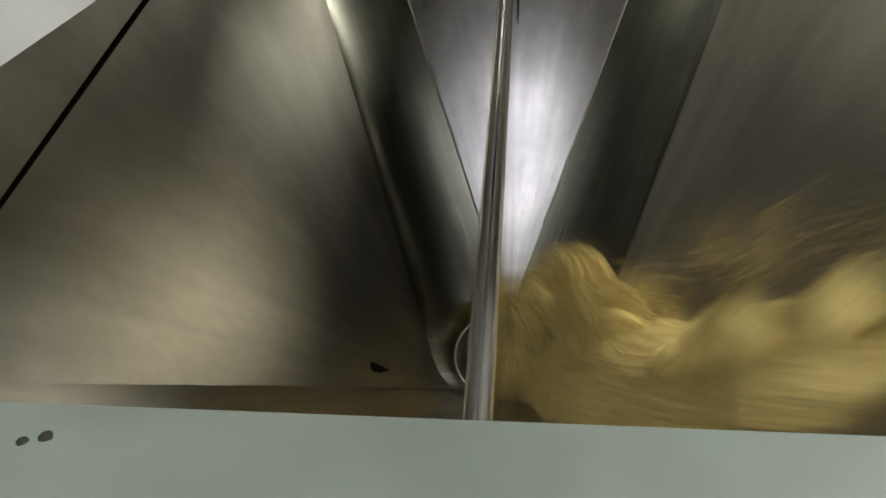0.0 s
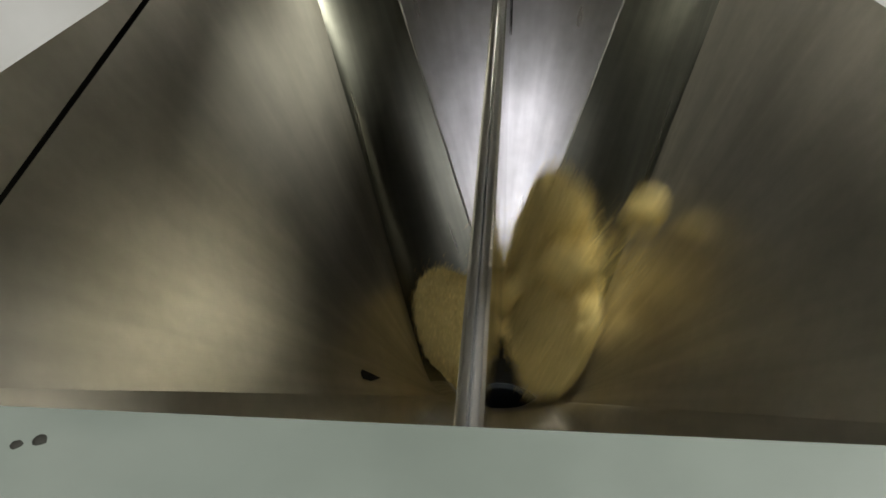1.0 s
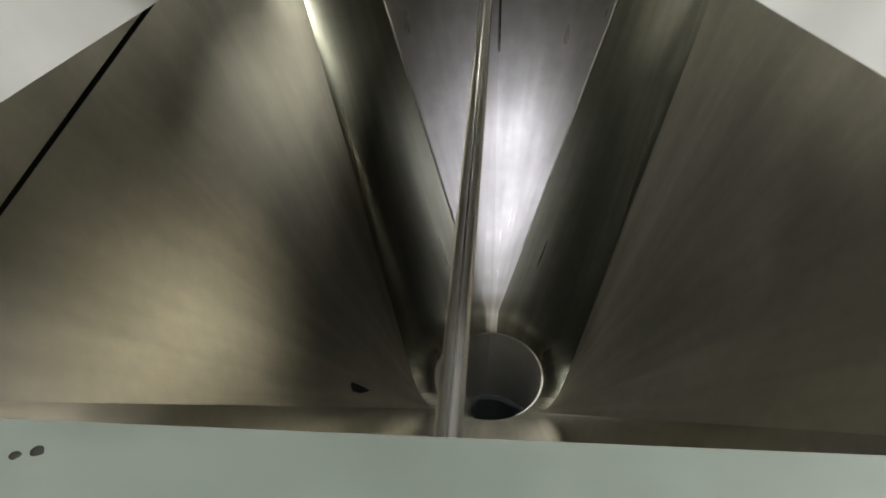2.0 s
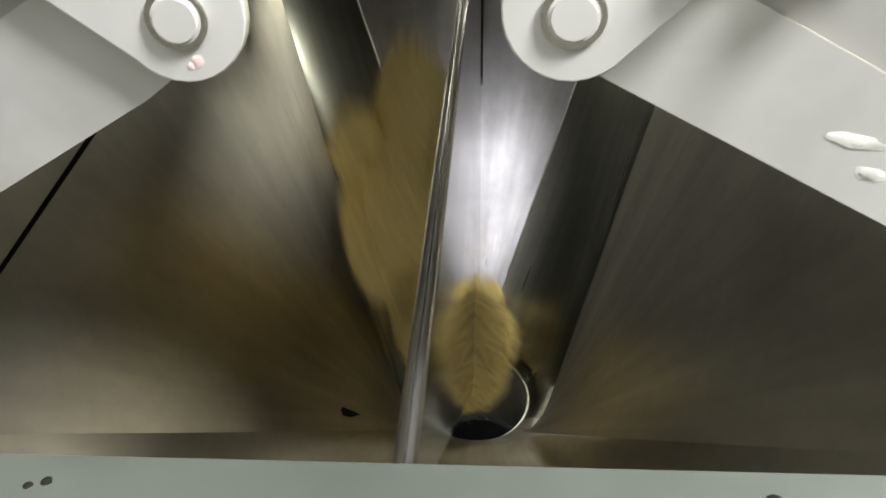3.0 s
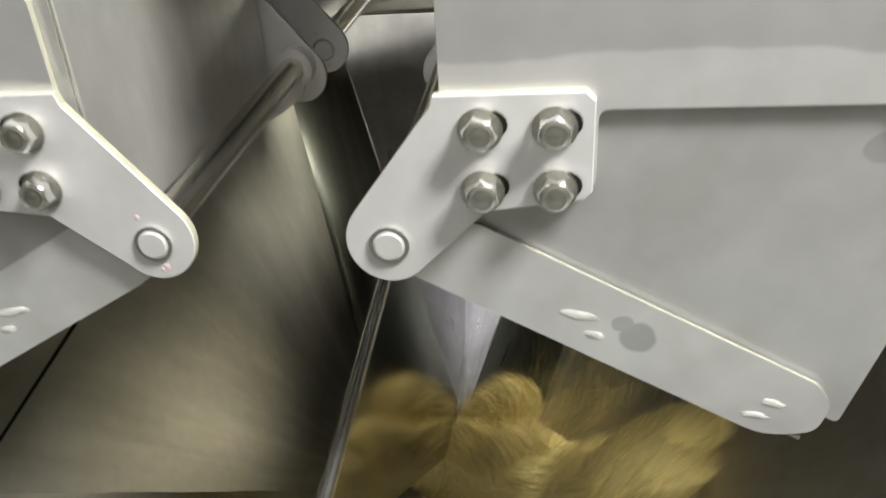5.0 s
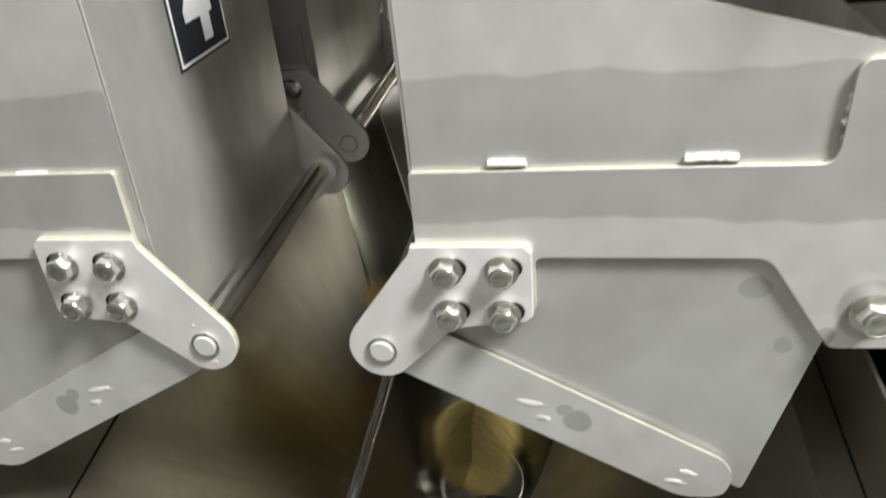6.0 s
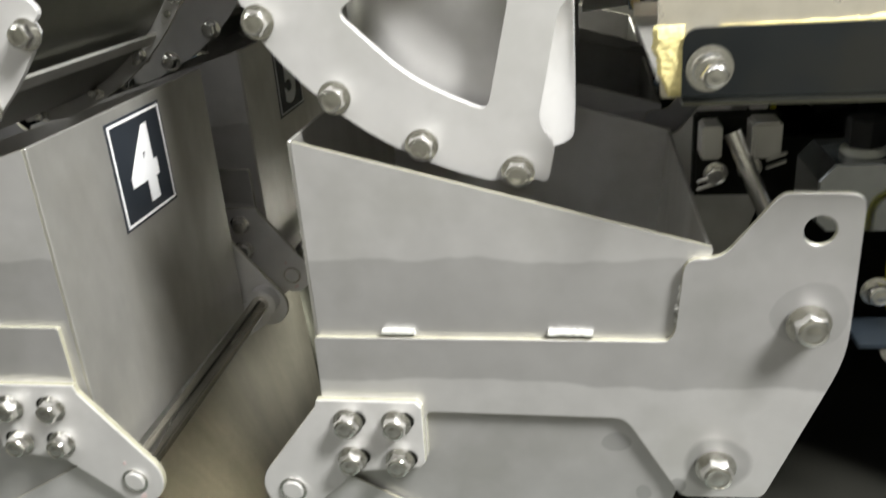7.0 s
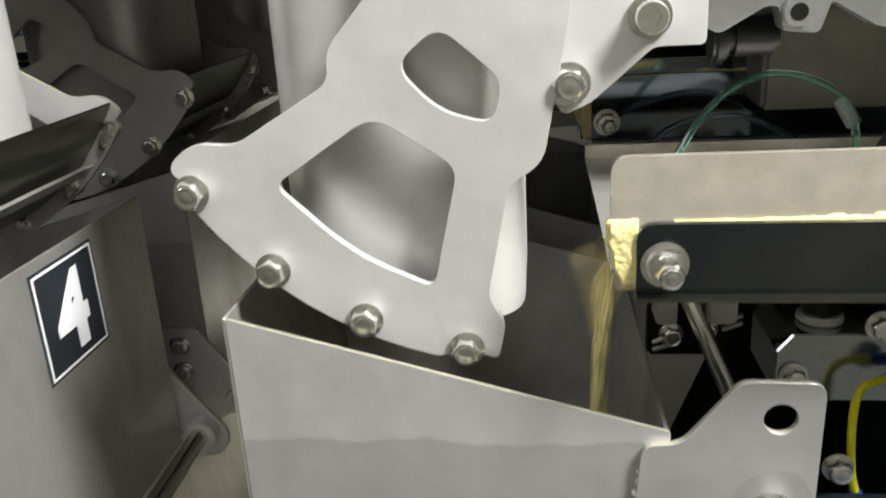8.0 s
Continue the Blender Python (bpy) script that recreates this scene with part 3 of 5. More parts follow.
# ---- weighing heads ----
def bucket(mirror, y0, number, label):
    """A weigh bucket with its hinged bottom door, its plates in the plane y0."""
    X = (lambda x: 2 * XC - x) if mirror else (lambda x: x)
    base = thing("weigh_bucket", label, "weigh bucket", "weigh buckets over the chute", at=(X(-0.05), y0, -0.063))
    back = Matrix.Translation((-X(-0.05), 0, 0.063))
    L = 0.288
    fx = -0.0285 if mirror else -0.0185
    bx, bz = (0.0, 0.009) if mirror else (0.001, 0.0045)
    hx, hz = (-0.0545, -0.0575) if mirror else (-0.05, -0.0590)

    def put(name, bm, mat, parent=base, label="", smooth=False):
        bmesh.ops.transform(bm, matrix=back, verts=bm.verts)
        return part(name, bm, mat, parent, label, smooth)

    body = [(fx + 0.0025, 0.2125), (0.252, 0.136), (0.237, -0.05), (0.196, -0.182), (fx + 0.0025, -0.06)]
    put("side_plate", slab_xz(fillet(body, [0.002, 0.002, 0.002, 0.004, 0.006]), 0, 0.0025, mirror=mirror), DAMP_BODY, label="blasted steel side with a damp tide line")
    put("side_plate", slab_xz(fillet(body, [0.002, 0.002, 0.002, 0.004, 0.006]), L - 0.0025, L, mirror=mirror), BLASTED)

    def sheet(name, a, b, mat, inset=0.0026, label=""):
        d = Vector((b[0] - a[0], 0, b[1] - a[1]))
        nrm = Vector((d.z, 0, -d.x)).normalized() * 0.0025
        bm = bmesh.new()
        vs = []
        for yy in (inset, L - inset):
            for p in (a, b):
                for k in (0, 1):
                    vs.append(bm.verts.new((X(p[0] + nrm.x * k), yy, p[1] + nrm.z * k)))
        for f in ((0, 1, 3, 2), (4, 6, 7, 5), (0, 4, 5, 1), (2, 3, 7, 6), (0, 2, 6, 4), (1, 5, 7, 3)):
            bm.faces.new([vs[i] for i in f])
        return put(name, bm, mat, label=label)

    face = slab_xz([(fx, 0.213), (fx + 0.0025, 0.213), (fx + 0.0025, -0.06), (fx, -0.06)], 0.0003, L - 0.0003, bevel=0.0006, mirror=mirror)
    face_ob = put("front_panel", face, SATIN, label="brushed steel inner face")
    sheet("back_panel", (0.2515, 0.134), (0.2365, -0.05), SATIN)
    sheet("back_panel", (0.2365, -0.05), (0.1955, -0.181), SATIN)
    # support plate
    st = 0.0755 if mirror else 0.0705
    sup = [(-0.018, st), (0.2265, st), (0.2305, 0.078), (0.2345, 0.130), (0.257, 0.1305), (0.290, 0.173), (0.338, 0.172),
           (0.3375, 0.060), (0.294, -0.054), (0.239, -0.0555), (0.199, 0.0095), (0.058, 0.0105), (0.057, -0.03), (-0.0195, -0.03)]
    rad = [0.003, 0.006, 0.004, 0.010, 0.008, 0.006, 0.010, 0.02, 0.006, 0.006, 0.008, 0.006, 0.004, 0.004]
    hole = [(0.3135 + 0.0098 * math.cos(k * math.pi / 12), 0.1485 + 0.0098 * math.sin(k * math.pi / 12)) for k in range(24)]
    put("support_plate", slab_xz(fillet(sup, rad), -0.0045, -0.0002, [hole], 0.0006, mirror), DAMP_PLATE, label="thick support plate with a lifting hole")
    put("support_plate", slab_xz(fillet(sup, rad), L + 0.0002, L + 0.0045, [hole], 0.0, mirror), BLASTED)
    # weld beads
    rng = random.Random(7)
    for x0, x1 in ((0.032, 0.055), (0.147, 0.177)):
        bm = tube_path([(X(x0 + (x1 - x0) * k / 12), -0.0018, 0.0745 + rng.uniform(-0.0006, 0.0006)) for k in range(13)], 0.0027, 8)
        put("weld_bead", bm, WELD, smooth=True)
    bm = tube_path([(X(0.2345 + 0.001 * rng.uniform(-1, 1) - 0.003 * (k < 6)), -0.0015, 0.082 + 0.028 * k / 12) for k in range(13)], 0.0026, 8)
    put("weld_bead", bm, WELD, smooth=True)
    # hanger brackets carry the door's hinge
    lobe = [(hx + 0.0235 * math.cos(radians(a)), hz + 0.002 + 0.0245 * math.sin(radians(a))) for a in range(-40, -226, -12)]
    hb = 0.008 if mirror else 0.001
    pts = [(-0.0215, 0.021 + hb), (0.052, 0.021 + hb), (0.0565, 0.0165 + hb), (0.0555, -0.030), (0.0515, -0.0345), (0.002, -0.0405)] + lobe + [(-0.0235, 0.0145 + hb)]
    for ya, yb in ((-0.0105, -0.0047), (L + 0.0047, L + 0.0105)):
        put("hanger_bracket", slab_xz(pts, ya, yb, (), 0.0008, mirror), BLASTED, label="pale hanger bracket on four bolts")
    for x, z, k in ((bx, bz, 12), (0.036 + bx, bz, 40), (bx, bz - 0.0325, 25), (0.036 + bx, bz - 0.0325, 3)):
        o = bolt_on(base, 0, 0, 0)
        o.matrix_basis = back @ Matrix.Translation((X(x), -0.0107, z)) @ pose(0, 0, 0, 0, k, 0)
        bm = slab_xz([(x + 0.005 + 0.0085 * math.cos(a * math.pi / 8), z + 0.002 + 0.0075 * math.sin(a * math.pi / 8)) for a in range(16)], -0.0113, -0.0109, (), 0, mirror)
        put("slot_gap", bm, HOLLOW)
        o = bolt_on(base, 0, 0, 0)
        o.matrix_basis = back @ Matrix.Translation((X(x), L + 0.0107, z)) @ pose(0, 0, 0, 0, k, 180)
    for x, z, k, s in ((0.312, 0.085, 20, 1.25), (0.261, -0.028, 5, 1.25)):
        o = bolt_on(base, 0, 0, 0)
        o.matrix_basis = back @ Matrix.Translation((X(x), -0.0047, z)) @ pose(0, 0, 0, 0, k, 0) @ Matrix.Diagonal((s, s, s, 1))
    # hinge rod with pins
    put("hinge_rod", rod((X(hx), 0.0, hz + 0.004), (X(hx), L - 0.004, hz + 0.013), 0.0098, 28), ROD_STEEL, label="polished hinge rod", smooth=True)
    put("hinge_pin", rod((X(hx), -0.0135, hz), (X(hx), 0.012, hz), 0.0086, 28, 0.0012), BLASTED, label="flush hinge pin", smooth=True)
    put("hinge_pin", rod((X(hx), L - 0.004, hz + 0.006), (X(hx), L + 0.0135, hz + 0.006), 0.0088, 28, 0.0012), BOLT_STEEL, smooth=True)
    put("pin_ring", rod((X(hx), -0.0122, hz), (X(hx), -0.0104, hz), 0.0108, 28, 0.0006), BOLT_STEEL, smooth=True)
    if mirror:
        for qx, qz, qr in ((0.004, -0.0150, 0.0022), (0.0015, -0.0165, 0.0014), (-0.006, 0.016, 0.0016)):
            bm = bmesh.new()
            bmesh.ops.create_icosphere(bm, subdivisions=2, radius=1)
            for v in bm.verts:
                k = 1 + 0.6 * noise.noise(v.co * 3 + Vector((qx * 999, 0, 0)))
                v.co = Vector((X(hx) + qx + v.co.x * qr * k, -0.0105 + v.co.y * 0.0003, hz + qz + v.co.z * qr * k))
            put("smear", bm, FAINT_RED, label="faint red marker smear", smooth=True)
    put("hinge_boss", rod((X(hx), L - 0.014, hz + 0.012), (X(hx), L + 0.0045, hz + 0.012), 0.0165, 28, 0.0015), BLASTED, smooth=True)
    # door
    door_mesh = slab_xz([(X(-0.035) if mirror else -0.035, -0.0765), (X(0.176) if mirror else 0.176, -0.1935), (X(0.177) if mirror else 0.177, -0.191), (X(-0.034) if mirror else -0.034, -0.0735)], -0.002, L + 0.002)
    door = put("door", door_mesh, SATIN, label="hinged bottom door")
    dz = 0.010 if mirror else 0.006
    fl = [(-0.060, -0.050), (-0.004, -0.050), (0.181, -0.152), (0.190, -0.166), (0.184, -0.180 - dz), (0.155, -0.183 - dz), (-0.035, -0.0785 - dz), (-0.058, -0.072)]
    for ya, yb in ((-0.0040, -0.0021), (L + 0.0021, L + 0.0040)):
        bm = slab_xz(fillet(fl, [0.01, 0.004, 0.004, 0.006, 0.008, 0.012, 0.003, 0.01]), ya, yb, (), 0, mirror)
        put("side_flange", bm, DAMP_DOOR, door, "pale door side flange")
    # caked specks on the flange
    for x, z, rx, rz in ((0.050, -0.107, 0.011, 0.003), (0.058, -0.120, 0.006, 0.003), (0.158, -0.165, 0.008, 0.003), (0.150, -0.174, 0.009, 0.0025)):
        bm = bmesh.new()
        bmesh.ops.create_icosphere(bm, subdivisions=2, radius=1)
        for v in bm.verts:
            k = 0.85 + 0.7 * noise.noise(v.co * 2.2 + Vector((x * 99, z * 99, 0)))
            v.co = Vector((X(x) + v.co.x * rx * k, -0.0041 + v.co.y * 0.0005, z + v.co.z * rz * k - v.co.x * rx * 0.2 * (-1 if mirror else 1)))
        put("crust", bm, WELD, door, "", True)
    # number label
    if number:
        bm = box(X(fx), X(fx) + (0.0007 if mirror else -0.0007), 0.0975, 0.190, 0.1105, 0.2035)
        put("number_label", bm, LABEL_BLACK, label="black number label with a white border")
        lab = base.children[-1]
        e = 0.0008 if mirror else -0.0008
        for a, b, c, d in ((0.1, 0.1875, 0.199, 0.201), (0.1, 0.1875, 0.113, 0.115), (0.1, 0.102, 0.1151, 0.1989), (0.1855, 0.1875, 0.1151, 0.1989)):
            put("border", box(X(fx) + e, X(fx) + e * 1.8, a, b, c, d), LABEL_WHITE, lab)
        cu = bpy.data.curves.new("digit", "FONT")
        cu.body, cu.size, cu.extrude, cu.offset = number, 0.088, 0.0002, 0.0036
        tmp = new("digit", cu)
        me = bpy.data.meshes.new_from_object(tmp)
        bpy.data.objects.remove(tmp)
        me.materials.append(LABEL_WHITE)
        xs = [v.co.x for v in me.vertices]
        dg = new("digit", me)
        dg.parent = lab
        dg.matrix_basis = back @ pose(X(fx) + e * 1.5, 0.1437 - (max(xs) + min(xs)) / 2, 0.1262, 90, 0, 90)
    return base, door


def dispenser(mirror, y0, label):
    """The feed hopper above a bucket with its swinging sector gate; its front plate lies 25 mm behind the bucket's plane."""
    s = -1 if mirror else 1
    px, pz = (2 * XC - 0.17 if mirror else 0.17), 0.42
    X = (lambda x: 2 * XC - x) if mirror else (lambda x: x)
    hop = thing("feed_hopper", "round steel feed hopper above a weigh bucket", "feed hopper", "feed hoppers above the buckets", at=(X(0.1), y0 + 0.14, 0.22))
    bm = bmesh.new()
    prof = fillet([(0.008, 0.045), (0.165, 0.045), (0.165, 0.232), (0.008, 0.232)], 0.05, 8)
    n = len(prof)
    rings = []
    for inner in (0, 1):
        for zt in (0, 1):
            row = []
            for x, y in prof:
                xx = 0.0865 + (x - 0.0865) * (0.98 if inner else 1)
                yy = 0.1385 + (y - 0.1385) * (0.98 if inner else 1)
                dx = xx - 0.17
                zl = 0.42 - math.sqrt(max(0.232 ** 2 - dx * dx, 0.0004))
                row.append(bm.verts.new((X(xx) - X(0.1), yy - 0.14, (zl if zt == 0 else 0.497) - 0.22)))
            rings.append(row)
    lo, hi, li, hi2 = rings
    for p, q in ((lo, hi), (hi, hi2), (hi2, li), (li, lo)):
        for k in range(n):
            bm.faces.new((p[k], p[(k + 1) % n], q[(k + 1) % n], q[k]))
    part("body", bm, BLASTED, hop, "grey rounded hopper body", True)
    gate = part("gate", slab_xz([(0, 0), (0.001, 0), (0.001, 0.001)], 0, 0.001), BLASTED, hop, label)
    gate.location = (px - X(0.1), -0.14, pz - 0.22)
    plate = [(-0.051, 0.300), (-0.032, 0.3165), (-0.005, 0.314), (0.056, 0.349), (0.056, 0.367), (0.095, 0.410), (0.100, 0.47), (0.215, 0.47), (0.197, 0.40), (0.178, 0.298), (0.158, 0.286), (0.143, 0.214), (0.154, 0.198), (0.1485, 0.171), (0.118, 0.170)]
    arc = [(0.17 + 0.252 * math.cos(radians(a)), 0.42 + 0.252 * math.sin(radians(a))) for a in range(256, 208, -4)]
    outline = fillet(plate[:-1], [0.012, 0.012, 0.008, 0.008, 0.008, 0.01, 0.0, 0.0, 0.01, 0.012, 0.008, 0.008, 0.008, 0.008], 5) + arc
    holes = [fillet([(0.017, 0.289), (0.080, 0.3295), (0.128, 0.297), (0.1105, 0.222), (0.062, 0.2445)], [0.008, 0.014, 0.010, 0.008, 0.06], 5),
             fillet([(0.095, 0.357), (0.121, 0.378), (0.156, 0.347), (0.150, 0.322), (0.119, 0.3305)], [0.012, 0.012, 0.010, 0.010, 0.02], 5)]
    rel = lambda ps: [((x - 0.17) * s, z - 0.42) for x, z in ps]
    bm = slab_xz(rel(outline), 0.025, 0.030, [rel(h) for h in holes], 0.0007)
    old = gate.data
    me = bpy.data.meshes.new("gate")
    bm.to_mesh(me)
    bm.free()
    me.materials.append(BLASTED)
    gate.data = me
    bpy.data.meshes.remove(old)
    part("far_plate", slab_xz(rel(outline), 0.247, 0.251, [rel(h) for h in holes]), BLASTED, gate)
    # curved blade with an inner rib
    bm = bmesh.new()
    row = []
    for a in range(262, 207, -2):
        for r in (0.2385, 0.2365):
            for yy in (0.0302, 0.2468):
                row.append(bm.verts.new((s * r * math.cos(radians(a)), yy, r * math.sin(radians(a)))))
    for i in range(0, len(row) - 4, 4):
        p, q = row[i:i + 4], row[i + 4:i + 8]
        for f in ((p[0], q[0], q[1], p[1]), (p[2], p[3], q[3], q[2]), (p[0], p[2], q[2], q[0]), (p[1], q[1], q[3], p[3])):
            bm.faces.new(f)
    bm.faces.new((row[0], row[1], row[3], row[2])), bm.faces.new((row[-4], row[-2], row[-1], row[-3]))
    part("blade", bm, CORNER, gate, "curved dark closing blade", True)
    bm = bmesh.new()
    a = radians(224)
    prism(bm, (s * 0.2455 * math.cos(a), 0.0303, 0.2455 * math.sin(a)), (s * 0.2455 * math.cos(a), 0.2467, 0.2455 * math.sin(a)), 0.013, (math.cos(a) * s, 0, math.sin(a)), 0.003)
    part("rib", bm, SATIN, gate, "folded cross rib")
    for k, (x, z) in enumerate(((-0.035, 0.286), (0.010, 0.235), (0.066, 0.201), (0.129, 0.181))):
        bolt_on(gate, (x - 0.17) * s, 0.0248, z - 0.42, 17 * k + 8)
        bolt_on(gate, (x - 0.17) * s, 0.2512, z - 0.42, 11 * k, 0.8, True)
        bolt_on(gate, (x - 0.17) * s, 0.2468, z - 0.42, 9 * k, 0.6)
    for a, r in ((212, 0.246), (217, 0.247), (231, 0.247), (243, 0.247)):
        ca, sa = math.cos(radians(a)), math.sin(radians(a))
        part("rivet", rod((s * r * ca, 0.2468, r * sa), (s * r * ca, 0.2425, r * sa), 0.0036, 12, 0.0012), BOLT_STEEL, gate, "", True)
    # link arm beside the gate
    bm = slab_xz([(X(x), z) for x, z in fillet([(0.183, 0.335), (0.190, 0.324), (0.206, 0.331), (0.240, 0.3605), (0.268, 0.3605), (0.268, 0.42), (0.2, 0.42)], 0.004)], 0.034, 0.039, (), 0.0006)
    bmesh.ops.translate(bm, vec=(-X(0.1), -0.14, -0.22), verts=bm.verts)
    arm = part("link_arm", bm, BLASTED, hop, "pale link arm")
    cap_screw(arm, X(0.237) - X(0.1), 0.0338 - 0.14, 0.377 - 0.22)
    bolt_on(arm, X(0.193) - X(0.1), 0.0338 - 0.14, 0.342 - 0.22, 10, 1.1)
    return hop, gate


def feeder(mirror, y0):
    """A vibrating feeder tray that drops powder into the hopper's bucket."""
    X = (lambda x: 2 * XC - x) if mirror else (lambda x: x)
    tray = thing("feeder_tray", "dusty steel feeder tray with caked yellow powder at its mouth", "feeder tray", "feeder trays beside the hoppers", at=(X(0.21), y0, 0.235))
    off = Matrix.Translation((-X(0.21), -0.0, -0.235))

    def put(name, bm, mat, label="", smooth=False, parent=tray):
        bmesh.ops.transform(bm, matrix=off, verts=bm.verts)
        return part(name, bm, mat, parent, label, smooth)

    side = fillet([(0.213, 0.268), (0.213, 0.311), (0.62, 0.312), (0.62, 0.232), (0.216, 0.236)], [0.002, 0.010, 0.003, 0.003, 0.002])
    put("side_wall", slab_xz(side, -0.017, -0.014, (), 0.0005, mirror), CREAM if y0 == 0 else DARKENED_MIRROR, "pale dusty side wall" if y0 == 0 else "mirror-finished side wall, its dark reflection put into the colour")
    far = [(0.214, 0.2395), (0.214, 0.258), (0.62, 0.258), (0.62, 0.236)]
    put("side_wall", slab_xz(far, 0.247, 0.250, (), 0, mirror), CREAM)
    put("tray_floor", slab_xz([(0.214, 0.247), (0.62, 0.247), (0.62, 0.245), (0.214, 0.245)], -0.0138, 0.2468, (), 0, mirror), SATIN)
    high = 0.2755 if y0 == 0 else 0.298
    bar = fillet([(0.2265, 0.2365), (0.2265, high), (0.618, high - 0.002), (0.618, 0.2325)], [0.002, 0.010, 0.003, 0.002])
    put("clamp_bar", slab_xz(bar, -0.022, -0.0172, (), 0.0006, mirror), DARKENED_MIRROR, "mirror-polished clamp bar, its dark reflection put into the colour")
    put("bottom_lip", slab_xz([(0.2267, 0.2362), (0.618, 0.2322), (0.618, 0.2302), (0.2267, 0.2342)], -0.030, -0.0005, (), 0, mirror), CORNER)
    b = put("washer", rod((X(0.241), -0.0222, 0.2535), (X(0.241), -0.0255, 0.2535), 0.0128, 28, 0.0008), BOLT_STEEL, smooth=True)
    put("washer", rod((X(0.241), -0.0255, 0.2535), (X(0.241), -0.0285, 0.2525), 0.0098, 28, 0.0008), BOLT_STEEL, smooth=True)
    o = bolt_on(tray, 0, 0, 0)
    o.matrix_basis = off @ Matrix.Translation((X(0.242), -0.0275, 0.2525)) @ Matrix.Diagonal((0.85, 1.3, 0.85, 1))
    # caked powder at the mouth: a flat crust with a crumbled edge
    rng = random.Random(11 + int(y0 * 10) + mirror)
    bm = bmesh.new()
    rings, fine = [], 70 if y0 == 0 and not mirror else 24
    for i in range(fine + 1):
        s = i / fine
        z = 0.2768 - 0.0400 * s
        o = Vector((3.3 * y0, mirror, z * 130))
        left = 0.2110 + 0.0085 * max(0.0, s - 0.35) ** 1.2 * 1.7 + 0.0022 * noise.noise(o) + 0.0010 * noise.noise(o * 3.1)
        right = 0.2275 - 0.003 * max(0, s - 0.8)
        end = min(1.0, 6 * s, 9 * (1 - s)) ** 0.5
        ring = []
        for k in range(15):
            u = k / 14
            depth = 0.0030 * end * min(1.0, 7 * u) + 0.0005 * end * noise.noise(Vector((u * 5, z * 260, y0))) + 0.0004 * noise.noise(Vector((u * 16, z * 800, y0)))
            ring.append(bm.verts.new((X(left + (right - left) * u), -0.0172 - max(0.0, depth), z + 0.0008 * noise.noise(Vector((u * 9, z * 300, 2))))))
        ring.append(bm.verts.new((X(right), -0.0135, z)))
        ring.append(bm.verts.new((X(left), -0.0135, z)))
        rings.append(ring)
    for p, q in zip(rings, rings[1:]):
        for k in range(17):
            bm.faces.new((p[k], p[(k + 1) % 17], q[(k + 1) % 17], q[k]))
    bm.faces.new(rings[0])
    bm.faces.new(rings[-1])
    bmesh.ops.recalc_face_normals(bm, faces=bm.faces)
    put("powder_cake", bm, PALE_POWDER, "caked pale yellow powder", True)
    bm = bmesh.new()
    cols = []
    for i in range(221 if y0 == 0 and not mirror else 61):
        x = 0.246 + 0.37 * i / (220 if y0 == 0 and not mirror else 60)
        o = Vector((x * 90, y0, mirror))
        h = min(1.0, (x - 0.244) / 0.09) * (0.0014 + 0.0042 * max(0.0, noise.noise(o)) + 0.0016 * abs(noise.noise(o * 3.7)) + 0.0008 * noise.noise(o * 9))
        h = max(0.0003, h)
        z = high - 0.002 * (x - 0.2265) / 0.3915
        w = 0.0010 + 0.35 * h
        cols.append([bm.verts.new((X(x), y, q)) for y, q in ((-0.0171, z + 0.0003), (-0.0175 - w, z + 0.0003), (-0.0174 - w * 0.7, z + h * 0.6), (-0.0171, z + h))])
    for p, q in zip(cols, cols[1:]):
        for k in range(4):
            bm.faces.new((p[k], p[(k + 1) % 4], q[(k + 1) % 4], q[k]))
    bm.faces.new(cols[0])
    bm.faces.new(cols[-1])
    bmesh.ops.recalc_face_normals(bm, faces=bm.faces)
    put("powder_crumbs", bm, PALE_POWDER, "ragged line of powder along the bar")
    return tray


PITCH = 0.39
R_NEAR = bucket(False, 0.0, "", "open-topped blasted steel weigh bucket with damp stains, hung over the chute")
R_FAR = bucket(False, PITCH, "", "open-topped blasted steel weigh bucket behind the first, hung over the chute")
R_LAST = bucket(False, 2 * PITCH, "", "open-topped blasted steel weigh bucket at the chute's end")
L_NEAR = bucket(True, 0.0, "4", "blasted steel weigh bucket with a black label numbered 4")
L_FAR = bucket(True, PITCH, "5", "blasted steel weigh bucket with a black label numbered 5")
L_LAST = bucket(True, 2 * PITCH, "", "blasted steel weigh bucket at the chute's far end")
GATES = [dispenser(False, PITCH * k, "cut-out sector gate plate with four bolts on its rim") for k in range(3)]
GATES_L = [dispenser(True, PITCH * k, "cut-out sector gate plate with bolts on its rim") for k in range(3)]
TRAYS = [feeder(False, PITCH * k) for k in range(3)] + [feeder(True, PITCH * k) for k in range(3)]


